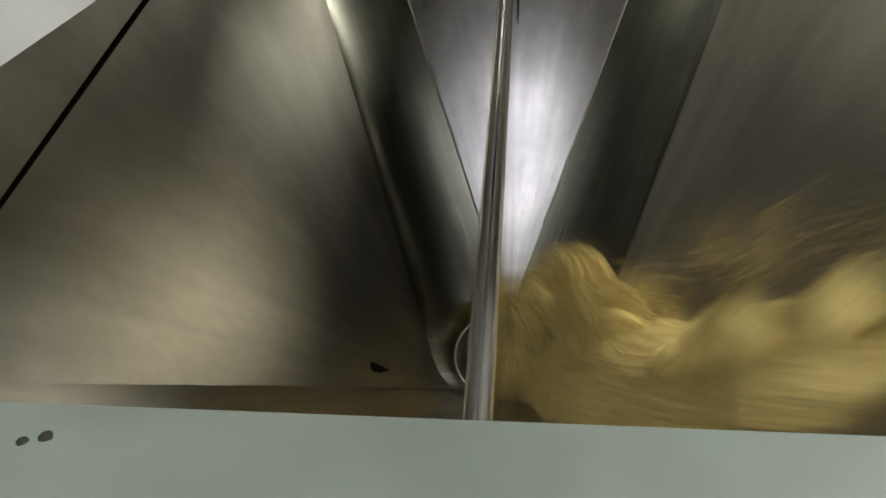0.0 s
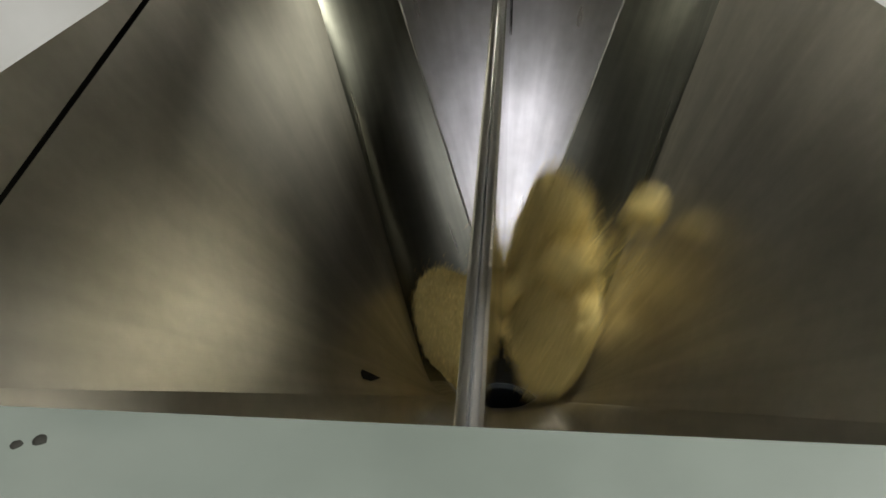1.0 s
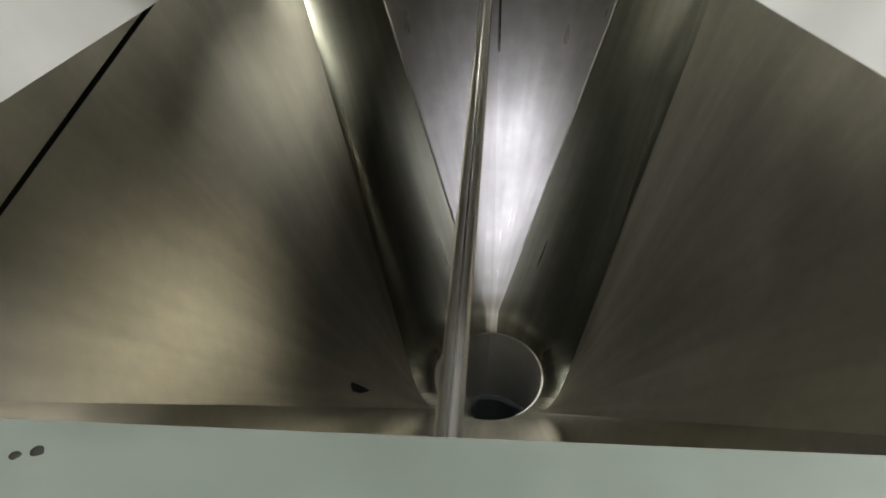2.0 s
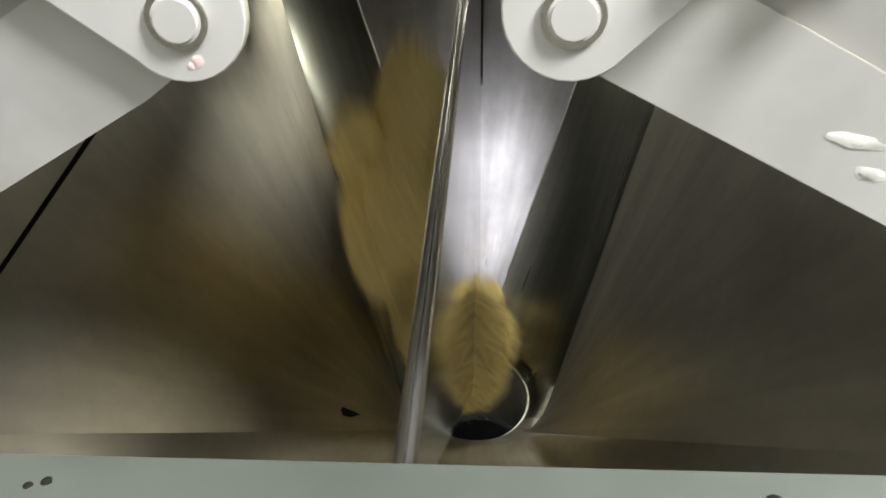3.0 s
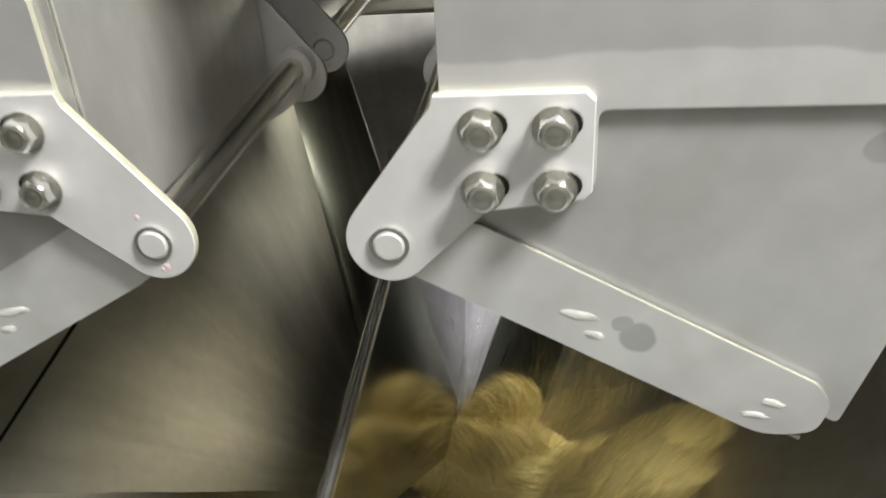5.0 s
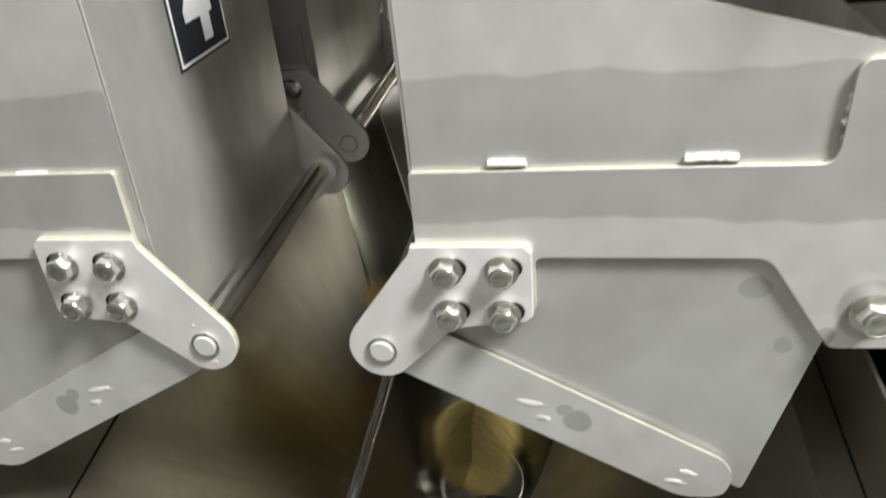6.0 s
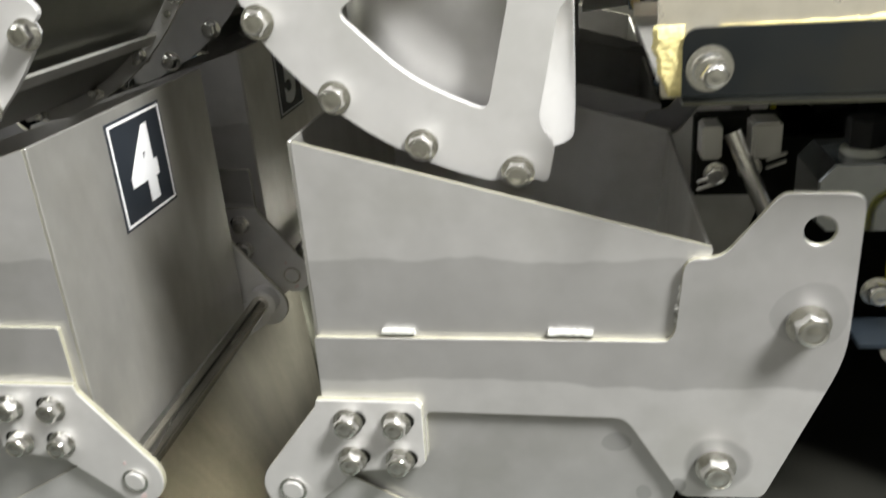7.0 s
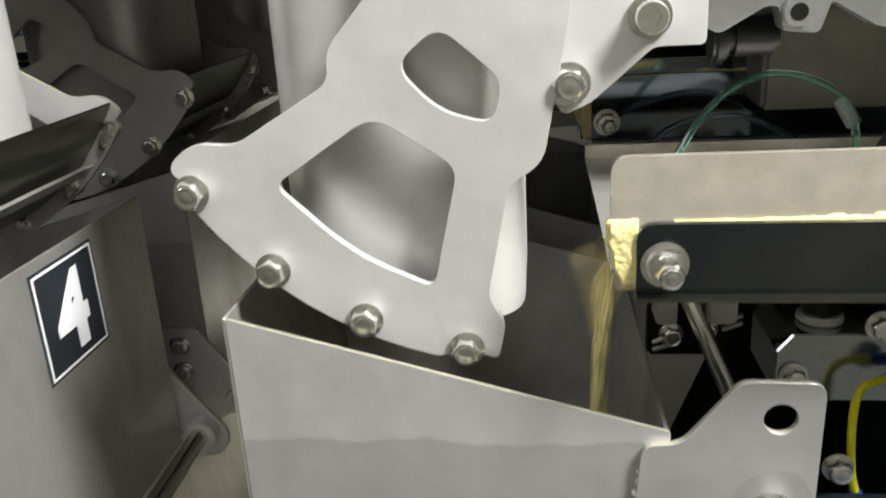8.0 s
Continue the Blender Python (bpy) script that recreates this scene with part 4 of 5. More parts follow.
# ---- machine body behind the buckets ----
def machine_body(mirror):
    X = (lambda x: 2 * XC - x) if mirror else (lambda x: x)
    body = thing("machine_body", "dark painted machine body beside the weigh buckets", "machine body", at=(X(0.7), 0.5, -1.65))
    off = Matrix.Translation((-X(0.7), -0.5, 1.65))

    def put(name, bm, mat, label=""):
        bmesh.ops.transform(bm, matrix=off, verts=bm.verts)
        return part(name, bm, mat, body, label)

    put("housing", box(X(0.46), X(0.95), 0.02, 1.3, -1.65, 0.215, 0.004), DARK)
    put("upper_housing", box(X(0.60), X(0.95), 0.06, 1.3, 0.31, 0.9, 0.004), DARK)
    # Unseen deck over the gap, added to keep lamp light off the rear hoppers.
    if not mirror:
        put("middle_deck", box(-0.235, -0.001, 0.20, 1.3, 0.50, 0.54, 0.004), DARK)
    # Near-black block put in as the deep shade below and behind the buckets.
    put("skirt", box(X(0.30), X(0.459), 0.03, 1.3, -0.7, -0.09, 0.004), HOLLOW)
    # Unseen deck above the hoppers, added to block light from overhead.
    put("deck", box(X(0.0), X(0.599), 0.06, 1.3, 0.50, 0.54, 0.004), DARK)
    # Near-black sheet put in as the shade between bucket and housing.
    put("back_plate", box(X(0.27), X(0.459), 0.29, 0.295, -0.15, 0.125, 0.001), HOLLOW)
    put("beam", box(X(0.27), X(0.459), 0.66, 0.70, -0.3, 0.20, 0.002), DARK)
    return body


machine_body(False)
machine_body(True)


def end_frame():
    fr = thing("end_frame", "dark painted end frame behind the chute", "frame", at=(XC, 1.35, -1.65))
    bm = box(-1.0, 1.0, -0.02, 0.02, 0, 1.62, 0.004)
    part("panel", bm, DARK, fr)


end_frame()


def actuators(y0):
    """Clevis, rod, valve block, wire and tubes between bucket and machine body."""
    clev = thing("gate_linkage", "steel clevis and rod linkage behind a bucket", "linkage", "linkages behind the buckets", at=(0.28, y0 + 0.1, 0.18))
    part("push_rod", rod((-0.004, 0.0, 0.003), (0.052, -0.03, -0.125), 0.0062, 20), CHROME, clev, "bright push rod", True)
    part("clevis_cheek", box(-0.026, -0.012, -0.012, 0.014, -0.014, 0.010, 0.0015), SATIN, clev)
    part("clevis_cheek", box(0.008, 0.028, -0.012, 0.014, -0.014, 0.012, 0.002), SATIN, clev)
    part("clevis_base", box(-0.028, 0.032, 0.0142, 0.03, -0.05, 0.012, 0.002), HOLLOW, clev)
    for k in range(4):
        x, z = (-0.018, -0.036) if k < 2 else (0.030, -0.020)
        o = 0.006 * (k % 2)
        part("spring_coil", rod((x - 0.007, 0.0115, z - o - 0.002), (x + 0.007, 0.0115, z - o + 0.003), 0.0017, 10, 0.0004), SATIN, clev, "bright spring coil", True)
    bolt_on(clev, -0.012, 0.0138, -0.032, 10, 0.8)
    bolt_on(clev, 0.012, 0.0138, -0.028, 30, 0.8)
    blk = thing("valve_block", "machined aluminium block with bolts and a black fitting", "valve block", "valve blocks on the machine body", at=(0.405, y0 + 0.10, 0.139))
    bm = slab_xz([(-0.066, -0.024), (0.075, -0.024), (0.075, 0.026), (-0.064, 0.026), (-0.074, 0.014), (-0.074, -0.016)], -0.025, 0.04, (), 0.0012)
    part("block", bm, POLISHED, blk, "polished chamfered block")
    part("side_block", box(0.012, 0.075, -0.055, -0.0255, -0.03, 0.02, 0.003), POLISHED, blk)
    bolt_on(blk, -0.062, -0.0252, -0.004, 15, 0.85)
    bolt_on(blk, -0.010, -0.0252, 0.033, 15, 0.9)
    bolt_on(blk, -0.004, -0.0556, -0.004, 15, 0.9)
    part("fitting", rod((-0.04, 0.0, 0.0318), (-0.04, 0.0, 0.052), 0.0135, 6, 0.0012), BLACK, blk, "black hexagonal fitting")
    part("fitting_collar", rod((-0.04, 0.0, 0.0255), (-0.04, 0.0, 0.0315), 0.0155, 24, 0.0015), WHITE_FILM, blk, "white plastic collar", True)
    part("holder_plate", box(-0.06, 0.02, -0.10, -0.06, -0.075, -0.072, 0.0008), DARK, blk)
    part("slide_rod", rod((0.030, -0.062, 0.030), (0.085, -0.075, -0.020), 0.0075, 20, 0.001), CHROME, blk, "bright slide rod", True)
    wire = thing("earth_wire", "yellow and green earth wire with blue crimp terminals", "wire", "earth wires", at=(0.387, y0 + 0.05, 0.082))
    pts = curve_pts([(0.012, 0.012, 0.058), (-0.006, 0.006, 0.054), (-0.012, 0.0, 0.036), (-0.009, 0.0, -0.004), (-0.004, 0.0, -0.024)])
    part("insulation", tube_path(pts, 0.0028), YELLOW, wire, "", True)
    part("terminal", rod((0.010, 0.011, 0.058), (0.026, 0.013, 0.059), 0.0046, 14, 0.001), BLUE, wire, "blue crimp terminal", True)
    part("terminal", rod((-0.005, 0.0, -0.02), (-0.001, 0.0, -0.040), 0.0046, 14, 0.001), BLUE, wire, "blue crimp terminal", True)
    part("terminal_eye", rod((0.026, 0.010, 0.059), (0.044, 0.010, 0.059), 0.0085, 16, 0.001), BLACK, wire)
    bolt_on(wire, 0.001, 0.004, -0.048, 20, 0.9)
    bolt_on(wire, -0.022, -0.01, 0.005, 20, 0.9)


actuators(0.0)
actuators(PITCH)


def tubes_and_motor():
    t1 = thing("air_tube", "clear green air tube arching over the feeder tray", "tube", at=(0.348, 0.24, 0.226))
    part("tube", tube_path(curve_pts([(-0.085, -0.05, -0.005), (-0.068, -0.02, 0.020), (-0.030, 0.0, 0.068), (0.012, 0.01, 0.085), (0.052, 0.0, 0.076), (0.072, -0.01, 0.05), (0.075, -0.02, 0.0)]), 0.0031), GREEN, t1, "", True)
    part("sleeve", rod((0.062, -0.004, 0.066), (0.073, -0.011, 0.046), 0.0062, 16, 0.0005), CLEAR, t1, "clear plastic sleeve", True)
    t2 = thing("air_tube", "clear blue air tube lying behind the trays", "tube", at=(0.268, 0.30, 0.238))
    part("tube", tube_path(curve_pts([(-0.035, -0.06, -0.05), (-0.01, -0.03, 0.0), (0.03, 0.0, 0.025), (0.08, 0.0, 0.03), (0.13, 0.01, 0.008), (0.16, 0.02, -0.02)]), 0.0027), CLEARBLUE, t2, "", True)
    t3 = thing("air_tube", "green air tube running to the machine body", "tube", at=(0.25, 0.45, 0.33))
    part("tube", tube_path(curve_pts([(-0.01, 0.0, -0.03), (0.03, 0.0, 0.0), (0.08, 0.0, 0.02), (0.16, 0.0, 0.02), (0.25, 0.0, 0.01)]), 0.0032), GREEN, t3, "", True)
    m = thing("drive_motor", "cast aluminium drive bracket with a black motor", "motor", at=(0.34, 0.12, 0.385))
    bm = slab_xz(fillet([(-0.06, 0.03), (-0.06, -0.022), (-0.048, -0.028), (-0.02, -0.012), (-0.012, -0.012), (-0.008, -0.028), (0.014, -0.030), (0.02, -0.010), (0.05, -0.028), (0.12, -0.026), (0.12, 0.06), (-0.06, 0.06)], 0.004), 0.0, 0.02, (), 0.001)
    part("bracket", bm, ALU, m, "cast aluminium bracket")
    part("boss", rod((-0.001, -0.006, -0.016), (-0.001, 0.0, -0.016), 0.010, 24, 0.001), ALU, m, "", True)
    part("bore", rod((-0.001, -0.0065, -0.016), (-0.001, -0.0058, -0.016), 0.0055, 20), HOLLOW, m)
    part("motor_cap", rod((-0.03, 0.06, -0.036), (0.004, 0.06, -0.036), 0.0145, 28, 0.004), BLACK, m, "black round motor cap", True)
    part("motor_rim", rod((-0.042, 0.06, -0.036), (-0.031, 0.06, -0.036), 0.0195, 28, 0.003), BLACK, m, "", True)
    part("gear_housing", box(0.03, 0.2, 0.19, 0.30, -0.115, -0.028, 0.004), DUSTY_DARK, m, "dusty dark steel gear housing")
    part("knob", rod((0.085, -0.03, -0.09), (0.085, 0.0, -0.12), 0.03, 24, 0.006), BLACK, m, "", True)
    w = thing("white_bracket", "small white plastic guide bracket", "bracket", at=(0.2, 0.5, 0.24))
    bm = slab_xz([(-0.03, -0.02), (0.03, -0.014), (0.03, 0.012), (0.012, 0.012), (0.012, 0.004), (-0.03, 0.0)], 0, 0.04, (), 0.001)
    part("guide", bm, WHITE_FILM, w)


tubes_and_motor()


# ---- powder ----
def add_grains(verts, faces, spots):
    """Eight-sided grains: place, half sizes along x, y, z, and a turn."""
    for p, h, turn in spots:
        k = len(verts)
        for d in ((1, 0, 0), (0, 1, 0), (0, 0, 1), (-1, 0, 0), (0, -1, 0), (0, 0, -1)):
            v = turn @ Vector((d[0] * h[0], d[1] * h[1], d[2] * h[2]))
            verts.append((p[0] + v.x, p[1] + v.y, p[2] + v.z))
        for a, b, c in ((0, 1, 2), (1, 3, 2), (3, 4, 2), (4, 0, 2), (1, 0, 5), (3, 1, 5), (4, 3, 5), (0, 4, 5)):
            faces.append((k + a, k + b, k + c))


def any_turn(rng):
    return Euler((rng.uniform(0, 6), rng.uniform(0, 6), rng.uniform(0, 6))).to_matrix()


def clump_mesh(seed, sx, sy, sz, fine=3, grains=750, rough=0.16):
    """A soft-edged handful of coarse powder: a rough core under a skin of single grains."""
    rng = random.Random(seed)
    bm = bmesh.new()
    bmesh.ops.create_icosphere(bm, subdivisions=fine, radius=1)
    o = Vector((seed * 3.1, 0, 0))
    for v in bm.verts:
        d = v.co.normalized()
        k = 0.90 + rough * noise.noise(d * 1.3 + o) + 0.06 * noise.noise(d * 9 + o) + 0.06 * noise.noise(d * 24 + o)
        v.co = Vector((d.x * sx * k, d.y * sy * k, d.z * sz * k))
    verts = [tuple(v.co) for v in bm.verts]
    faces = [tuple(v.index for v in f.verts) for f in bm.faces]
    bm.free()
    spots = []
    for _ in range(grains):
        d = Vector((rng.gauss(0, 1), rng.gauss(0, 1), rng.gauss(0, 1))).normalized()
        k = (0.90 + rough * noise.noise(d * 1.3 + o)) * (1.0 + abs(rng.gauss(0, 0.045)) + (0.2 * rng.random() ** 2 if rng.random() < 0.12 else 0))
        r = rng.uniform(0.0007, 0.0014)
        spots.append(((d.x * sx * k, d.y * sy * k, d.z * sz * k), (r, r * 0.8, r * 1.2), any_turn(rng)))
    add_grains(verts, faces, spots)
    me = bpy.data.meshes.new("powder_clump")
    me.from_pydata(verts, [], faces)
    me.materials.append(POWDER)
    return me


def spray_mesh(seed, sx, sy, sz, n=600):
    rng = random.Random(seed)
    verts, faces, spots = [], [], []
    for _ in range(n):
        p = [max(-1.0, min(1.0, rng.gauss(0, 0.5))) * q * rng.uniform(0.8, 1.0) for q in (sx, sy, sz)]
        r = rng.uniform(0.0005, 0.0012)
        spots.append((p, (r * rng.uniform(1, 3), r, r), any_turn(rng)))
    add_grains(verts, faces, spots)
    me = bpy.data.meshes.new("powder_spray")
    me.from_pydata(verts, [], faces)
    me.materials.append(POWDER)
    return me


CLUMPS = [clump_mesh(3 + k, 0.026 + 0.004 * (k % 3), 0.025 + 0.003 * (k % 2), 0.024 + 0.004 * (k % 3), 3, 420) for k in range(4)]
LONG_BODY = clump_mesh(21, 0.058, 0.052, 0.116, 5, 4200, 0.22)
MID_BODY = clump_mesh(22, 0.058, 0.055, 0.090, 5, 3200, 0.22)
TONGUE = clump_mesh(23, 0.078, 0.046, 0.118, 5, 4200, 0.22)
SPRAYS = [spray_mesh(40 + k, 0.056, 0.075, 0.050, 700) for k in range(3)]
MOVES = []


def key_piece(ob, stops):
    """Rows for a piece of powder from stops of time, place and direction of its long axis."""
    def place(q):
        if q <= stops[0][0]:
            return stops[0][1], stops[0][2]
        for (ta, pa, da), (tb, pb, db) in zip(stops, stops[1:]):
            if q <= tb:
                w = (q - ta) / (tb - ta)
                return pa.lerp(pb, w), da.lerp(db, w)
        return stops[-1][1], stops[-1][2]

    rows = []
    for q in sorted({0.0, 8.0} | {round(v[0], 3) for v in stops if 0 < v[0] < 8}):
        p, d = place(q)
        rows.append((q, Matrix.Translation(p) @ d.normalized().to_track_quat("Z", "Y").to_matrix().to_4x4()))
    MOVES.append((ob, rows))


def pour(side, y0, t0, seed, n=12):
    """One portion drops from its bucket, slides down the chute, heaps up over the outlet and sinks into the spout."""
    rng = random.Random(seed)
    far = y0 > 0.2
    V = lambda x, y, z: Vector((XC + side * x, y, z))
    lean = V(0.10, 0.50, 0.80) - V(0, 0, 0)
    lean.x = side * 0.10
    up = Vector((0, 0.12, 1))
    slow, stay = (0.44, 0.30) if far else (0.46, 0.30)
    bx = 0.105 if side > 0 else 2 * XC - 0.105

    def go(ob, lag, rest, p1, p2, p3, d1, d2, d3, extra=0.0):
        t = t0 + lag
        out = t + slow + 0.04 + stay + extra
        sunk = Vector((XC + 0.6 * (p3.x - XC), 0.62 + 0.6 * (p3.y - 0.62), -0.92))
        key_piece(ob, [(t, rest, Vector((0, 1, 0.02))), (t + 0.10, rest + Vector((-side * 0.01, 0, -0.10)), d1 + Vector((0, 0.5, 0))), (t + 0.19, p1, d1), (t + 0.29, p2, d2), (t + slow, p3, d3),
                       (out, p3 + Vector((0, -0.01, -0.045)), d3), (out + 0.13, sunk, d3), (out + 0.30, Vector((XC, 0.72, -1.22)), up)])

    def body(mesh):
        return tagged(new("powder_portion", mesh), "mass of yellow grainy powder sliding from a bucket into the outlet", "powder", "powder portions")

    down = Vector((-side * 0.25, 0.15, 1)) if far else Vector((-side * 0.2, 0.0, 1))
    if far:
        # the main mass comes down the back corner and leans there
        o = 0.0 if side > 0 else -0.045
        go(body(LONG_BODY), 0.03, Vector((bx, y0 + 0.144, 0.02)), V(0.18 + o, y0 + 0.17, -0.26), V(0.135 + o, y0 + 0.20, -0.52), V(0.050, 0.690, -0.715), down, lean, lean)
        go(body(LONG_BODY), 0.10, Vector((bx, y0 + 0.140, 0.04)), V(0.21 + o, y0 + 0.19, -0.24), V(0.150 + o, y0 + 0.21, -0.49), V(0.055, 0.650, -0.740), down, lean, lean, 0.02)
        go(body(LONG_BODY), 0.13, Vector((bx, y0 + 0.144, 0.05)), V(0.15 + o, y0 + 0.20, -0.24), V(0.105 + o, y0 + 0.24, -0.47), V(0.040, 0.670, -0.735), down, lean, lean, 0.02)
        go(body(MID_BODY), 0.05, Vector((bx, y0 + 0.150, 0.0)), V(0.15 + o, y0 + 0.15, -0.27), V(0.10 + o, y0 + 0.16, -0.56), V(-0.060, 0.635, -0.750), down, lean, lean + Vector((-side * 0.3, 0, 0)), -0.02)
        go(body(MID_BODY), 0.15, Vector((bx, y0 + 0.150, 0.05)), V(0.16 + o, y0 + 0.16, -0.26), V(0.11 + o, y0 + 0.18, -0.54), V(0.040, 0.580, -0.770), down, lean, lean, 0.04)
    else:
        # tongues shoot along the front foot of the chute, then pile up
        flat = Vector((side * 0.62, -0.48, 0.60))
        for lag, x1, y2, x2, z2, p3, d3, extra in ((0.00, 0.24, 0.42, 0.10, -0.665, V(0.055, 0.655, -0.745), lean, 0.0), (0.03, 0.26, 0.37, 0.15, -0.610, V(0.035, 0.600, -0.755), lean, 0.02),
                                                   (0.06, 0.27, 0.32, 0.19, -0.555, V(0.070, 0.560, -0.750), flat, 0.0), (0.09, 0.28, 0.28, 0.225, -0.500, V(0.105, 0.510, -0.715), flat, -0.12),
                                                   (0.12, 0.28, 0.25, 0.255, -0.450, V(0.125, 0.465, -0.670), flat, -0.18)):
            go(body(TONGUE), lag, Vector((bx, y0 + 0.144, 0.02 + lag * 0.3)), V(x1, 0.20, -0.32), V(x2, y2, z2), p3, flat, flat, d3, extra)
        go(body(MID_BODY), 0.02, Vector((bx, y0 + 0.150, 0.0)), V(0.24, 0.20, -0.34), V(0.09, 0.42, -0.68), V(-0.045, 0.640, -0.755), flat, flat, lean, -0.02)
        go(body(MID_BODY), 0.06, Vector((bx, y0 + 0.160, 0.0)), V(0.25, 0.20, -0.34), V(0.12, 0.39, -0.64), V(0.030, 0.685, -0.715), flat, flat, lean, -0.02)
    for k in range(n + 6):
        spray = k >= n
        ob = new("powder_spray" if spray else "powder_clump", (SPRAYS[k % 3] if spray else CLUMPS[k % 4]))
        tagged(ob, "loose yellow grains flying off a sliding powder portion" if spray else "clump of yellow powder sliding from a bucket into the outlet", "powder", "powder portions", "stuff" if spray else "")
        f = (k + 0.5) / n if not spray else 0.2 + 0.14 * (k - n)
        u, w = rng.uniform(-1, 1), rng.uniform(-1, 1)
        rest = Vector((bx + 0.03 * u, y0 + 0.144 + 0.04 * w, -0.05 + 0.03 * f))
        if far:
            p1 = V(0.17 + o + 0.05 * u, y0 + 0.17 + 0.03 * w, -0.24 - 0.06 * f)
            p2 = V(0.115 + o + 0.05 * u, y0 + 0.20 + 0.03 * w, -0.48 - 0.06 * f)
            p3 = V(0.025 + 0.06 * u, 0.63 + 0.06 * w, -0.765 + 0.02 * rng.random() + 0.75 * max(0, 0.07 * w))
        elif spray:
            p1 = V(0.24 + 0.10 * u, 0.24 + 0.06 * w, -0.27 - 0.05 * f)
            p2 = V(0.17 + 0.08 * u, 0.40 + 0.05 * w, -0.53 + 0.06 * u)
            p3 = V(0.05 + 0.04 * u, 0.63, -0.74)
        else:
            p1 = V(0.27 + 0.08 * u, 0.19 + 0.03 * w, -0.30)
            p2 = V(0.18 + 0.07 * u, 0.32 - 0.07 * u, -0.55 + 0.08 * u)
            p3 = V(0.025 + 0.06 * u, 0.62 + 0.05 * w, -0.765 + 0.02 * rng.random() + 0.75 * max(0, 0.06 * w))
        tilt = Vector((0.3 * u, 0.3 * w, 1))
        go(ob, 0.20 * f, rest, p1, p2, p3, tilt, tilt, tilt, -0.3 if spray else 0.0)


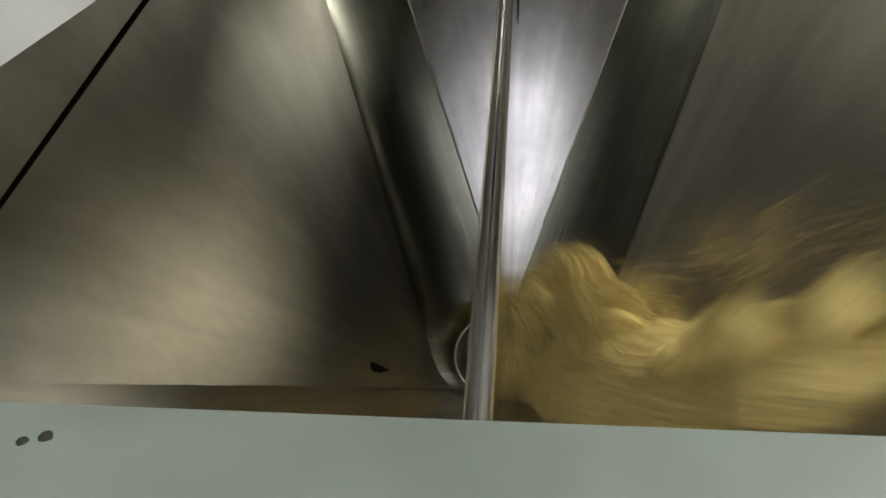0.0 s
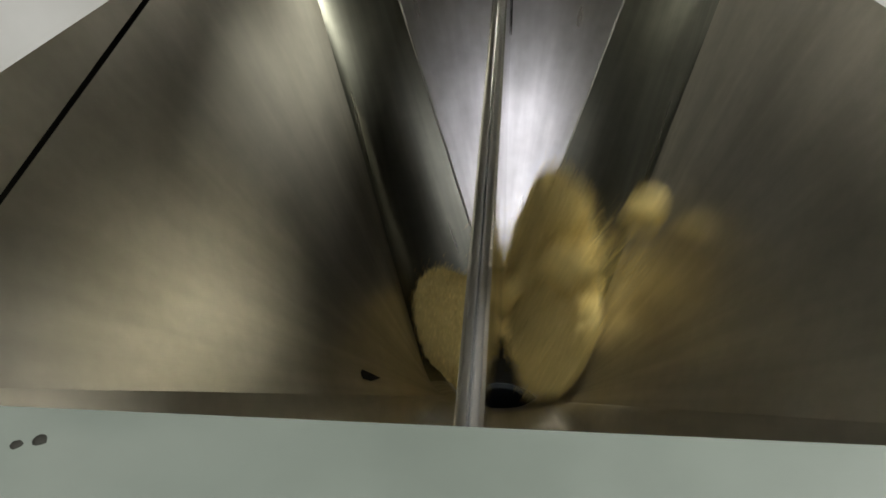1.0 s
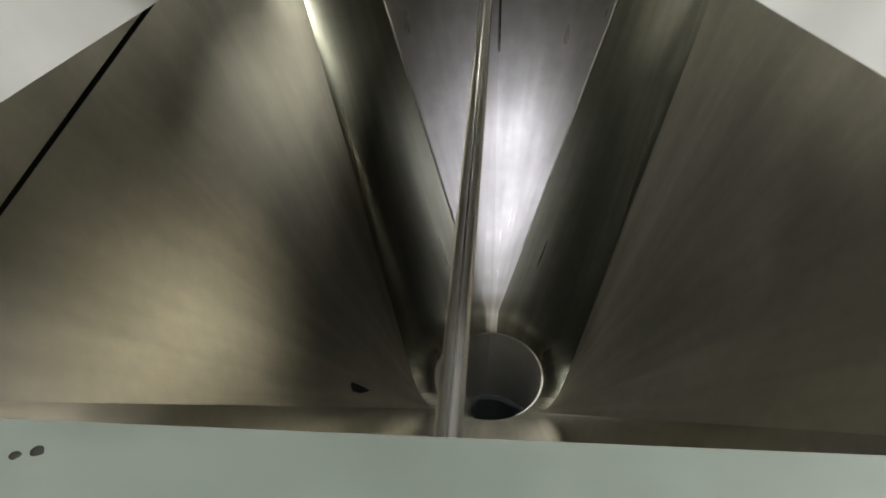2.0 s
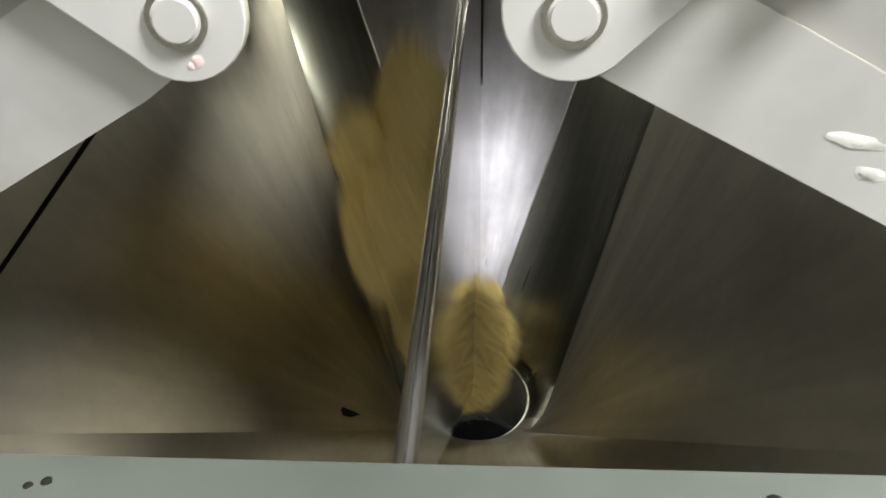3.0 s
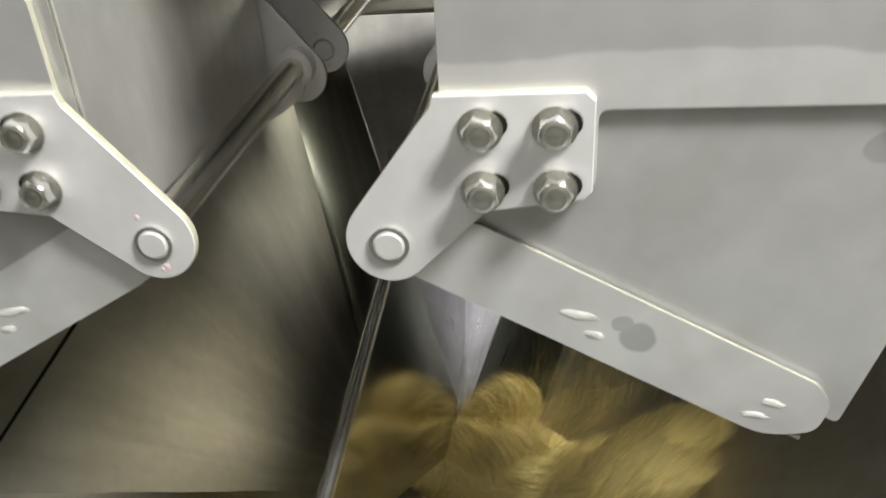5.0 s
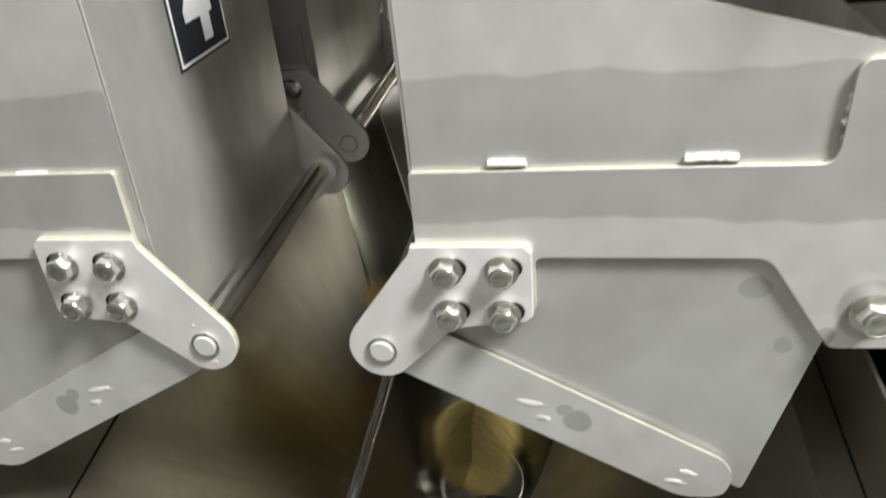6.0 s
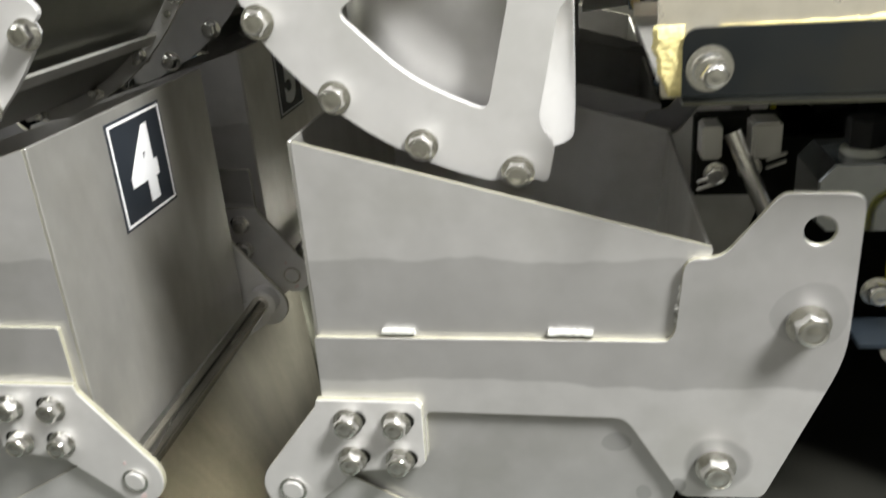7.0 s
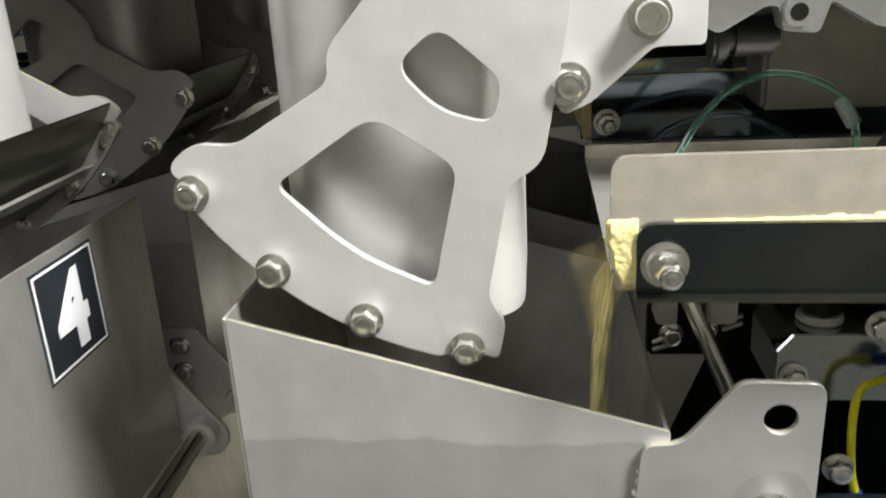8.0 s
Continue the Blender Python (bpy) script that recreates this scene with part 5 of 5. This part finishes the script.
def stream(store, x, y, z_top, z_low, t0, t1, seed, n, lean=0.0, wide=0.006):
    """Powder that trickles down in short strands, one after the other."""
    rng = random.Random(seed)
    for k in range(n):
        bm = bmesh.new()
        for _ in range(90):
            g = Vector((rng.gauss(0, wide * 0.6), rng.uniform(-0.02, 0.02), max(-0.020, min(0.020, rng.gauss(0, 0.011)))))
            r = rng.uniform(0.0006, 0.0017)
            h = rng.uniform(0.004, 0.014)
            bmesh.ops.create_icosphere(bm, subdivisions=1, radius=1, matrix=Matrix.Translation(g) @ Matrix.Diagonal((r, r, h, 1)))
        me = bpy.data.meshes.new("powder_strand")
        bm.to_mesh(me)
        bm.free()
        me.materials.append(PALE_POWDER)
        ob = tagged(new("powder_strand", me), "strand of yellow powder falling into the bucket", "powder", "falling powder strands")
        ts = t0 + (t1 - t0) * (k + 0.5) / n
        fall = 0.22
        flat = 88 if store[0] > 0.2 else 0
        dx = rng.gauss(0, wide)
        a, b = Vector((x, y + rng.uniform(-0.02, 0.02), z_top)), Vector((x + lean + dx, y + rng.uniform(0.01, 0.05), z_low))
        rows = [(-1.0, Vector(store), flat), (ts - 0.12, Vector(store), flat), (ts - 0.04, Vector((store[0] * 0.45 + x * 0.55, y, store[2] if flat else z_top + 0.012)), flat)]
        for s in (0, 0.35, 0.7, 1.0):
            rows.append((ts + fall * s, a.lerp(b, s * s * 0.6 + s * 0.4), flat * 0.12 * (1 - s)))
        heap = Vector((x - 0.05 + rng.uniform(-0.03, 0.03), y + 0.06 + rng.uniform(-0.02, 0.04), z_low - 0.03))
        rows.append((ts + fall + 0.06, heap, 75))
        rows.append((99.0, heap, 75))
        out = []
        for (q0, p0, f0), (q1, p1, f1) in zip(rows, rows[1:]):
            for q in (0.0, 8.0):
                if q0 < q <= q1:
                    u = (q - q0) / (q1 - q0)
                    out.append((q, p0.lerp(p1, u), f0 + (f1 - f0) * u))
            if 0.0 < q1 < 8.0:
                out.append((q1, p1, f1))
        out = sorted({round(r[0], 4): r for r in out}.items())
        MOVES.append((ob, [(q, pose(r[1].x, r[1].y, r[1].z, 0, r[2], 0)) for q, r in out]))


pour(1, 0.0, -0.415, 1, 12)
pour(1, PITCH, 0.51, 2, 12)
pour(-1, PITCH, 2.60, 3, 12)
pour(-1, 0.0, 3.62, 4, 12)
pour(1, 0.0, 4.62, 5, 12)
pour(-1, PITCH, 5.58, 6, 12)


stream((0.12, 0.14, 0.30), 0.137, 0.14, 0.20, 0.02, 5.9, 6.75, 21, 30, 0.0, 0.010)
stream((0.32, 0.05, 0.262), 0.212, 0.036, 0.226, 0.01, 7.08, 7.27, 22, 26, -0.008, 0.007)
stream((0.32, 0.05, 0.262), 0.2145, 0.034, 0.226, 0.01, 7.66, 8.15, 23, 20, -0.003, 0.0022)


def swing(mirror, opens):
    """Rows for a door that swings open and shut at the given times."""
    keys = [(0.0, 0.0)]
    for t in opens:
        for dt, a in ((0.0, 0), (0.08, 23), (0.18, 47), (0.28, 24), (0.36, 0)):
            if t + dt > 0:
                keys.append((t + dt, a))
    keys.append((8.0, 0.0))
    s = -1 if mirror else 1
    return [(t, pose(0, 0, 0, 0, a * s, 0)) for t, a in keys]


def motions():
    for ob, rows in MOVES:
        walk(ob, rows)
    walk(R_NEAR[1], swing(False, [4.62]))
    walk(R_FAR[1], swing(False, [0.54]))
    walk(L_NEAR[1], swing(True, [3.62]))
    walk(L_FAR[1], swing(True, [2.61, 5.62]))
    # the near feed gate stands open, then shuts
    gate = GATES[0][1]
    loc = gate.location.copy()
    walk(gate, [(t, pose(loc.x, loc.y, loc.z, 0, a, 0)) for t, a in ((0.0, 0), (5.6, 0), (5.8, 7), (6.72, 7), (6.95, 0), (8.0, 0))])
    base = FLAP.location.copy()
    keys = [(0.0, 0)]
    for t in (0.72, 2.72, 3.72, 4.75, 5.75):
        keys += [(t, 0), (t + 0.06, 70), (t + 0.22, 70), (t + 0.28, 0)]
    keys.append((8.0, 0))
    walk(FLAP, [(t, pose(base.x, base.y, base.z, a, 0, 0)) for t, a in keys])


motions()
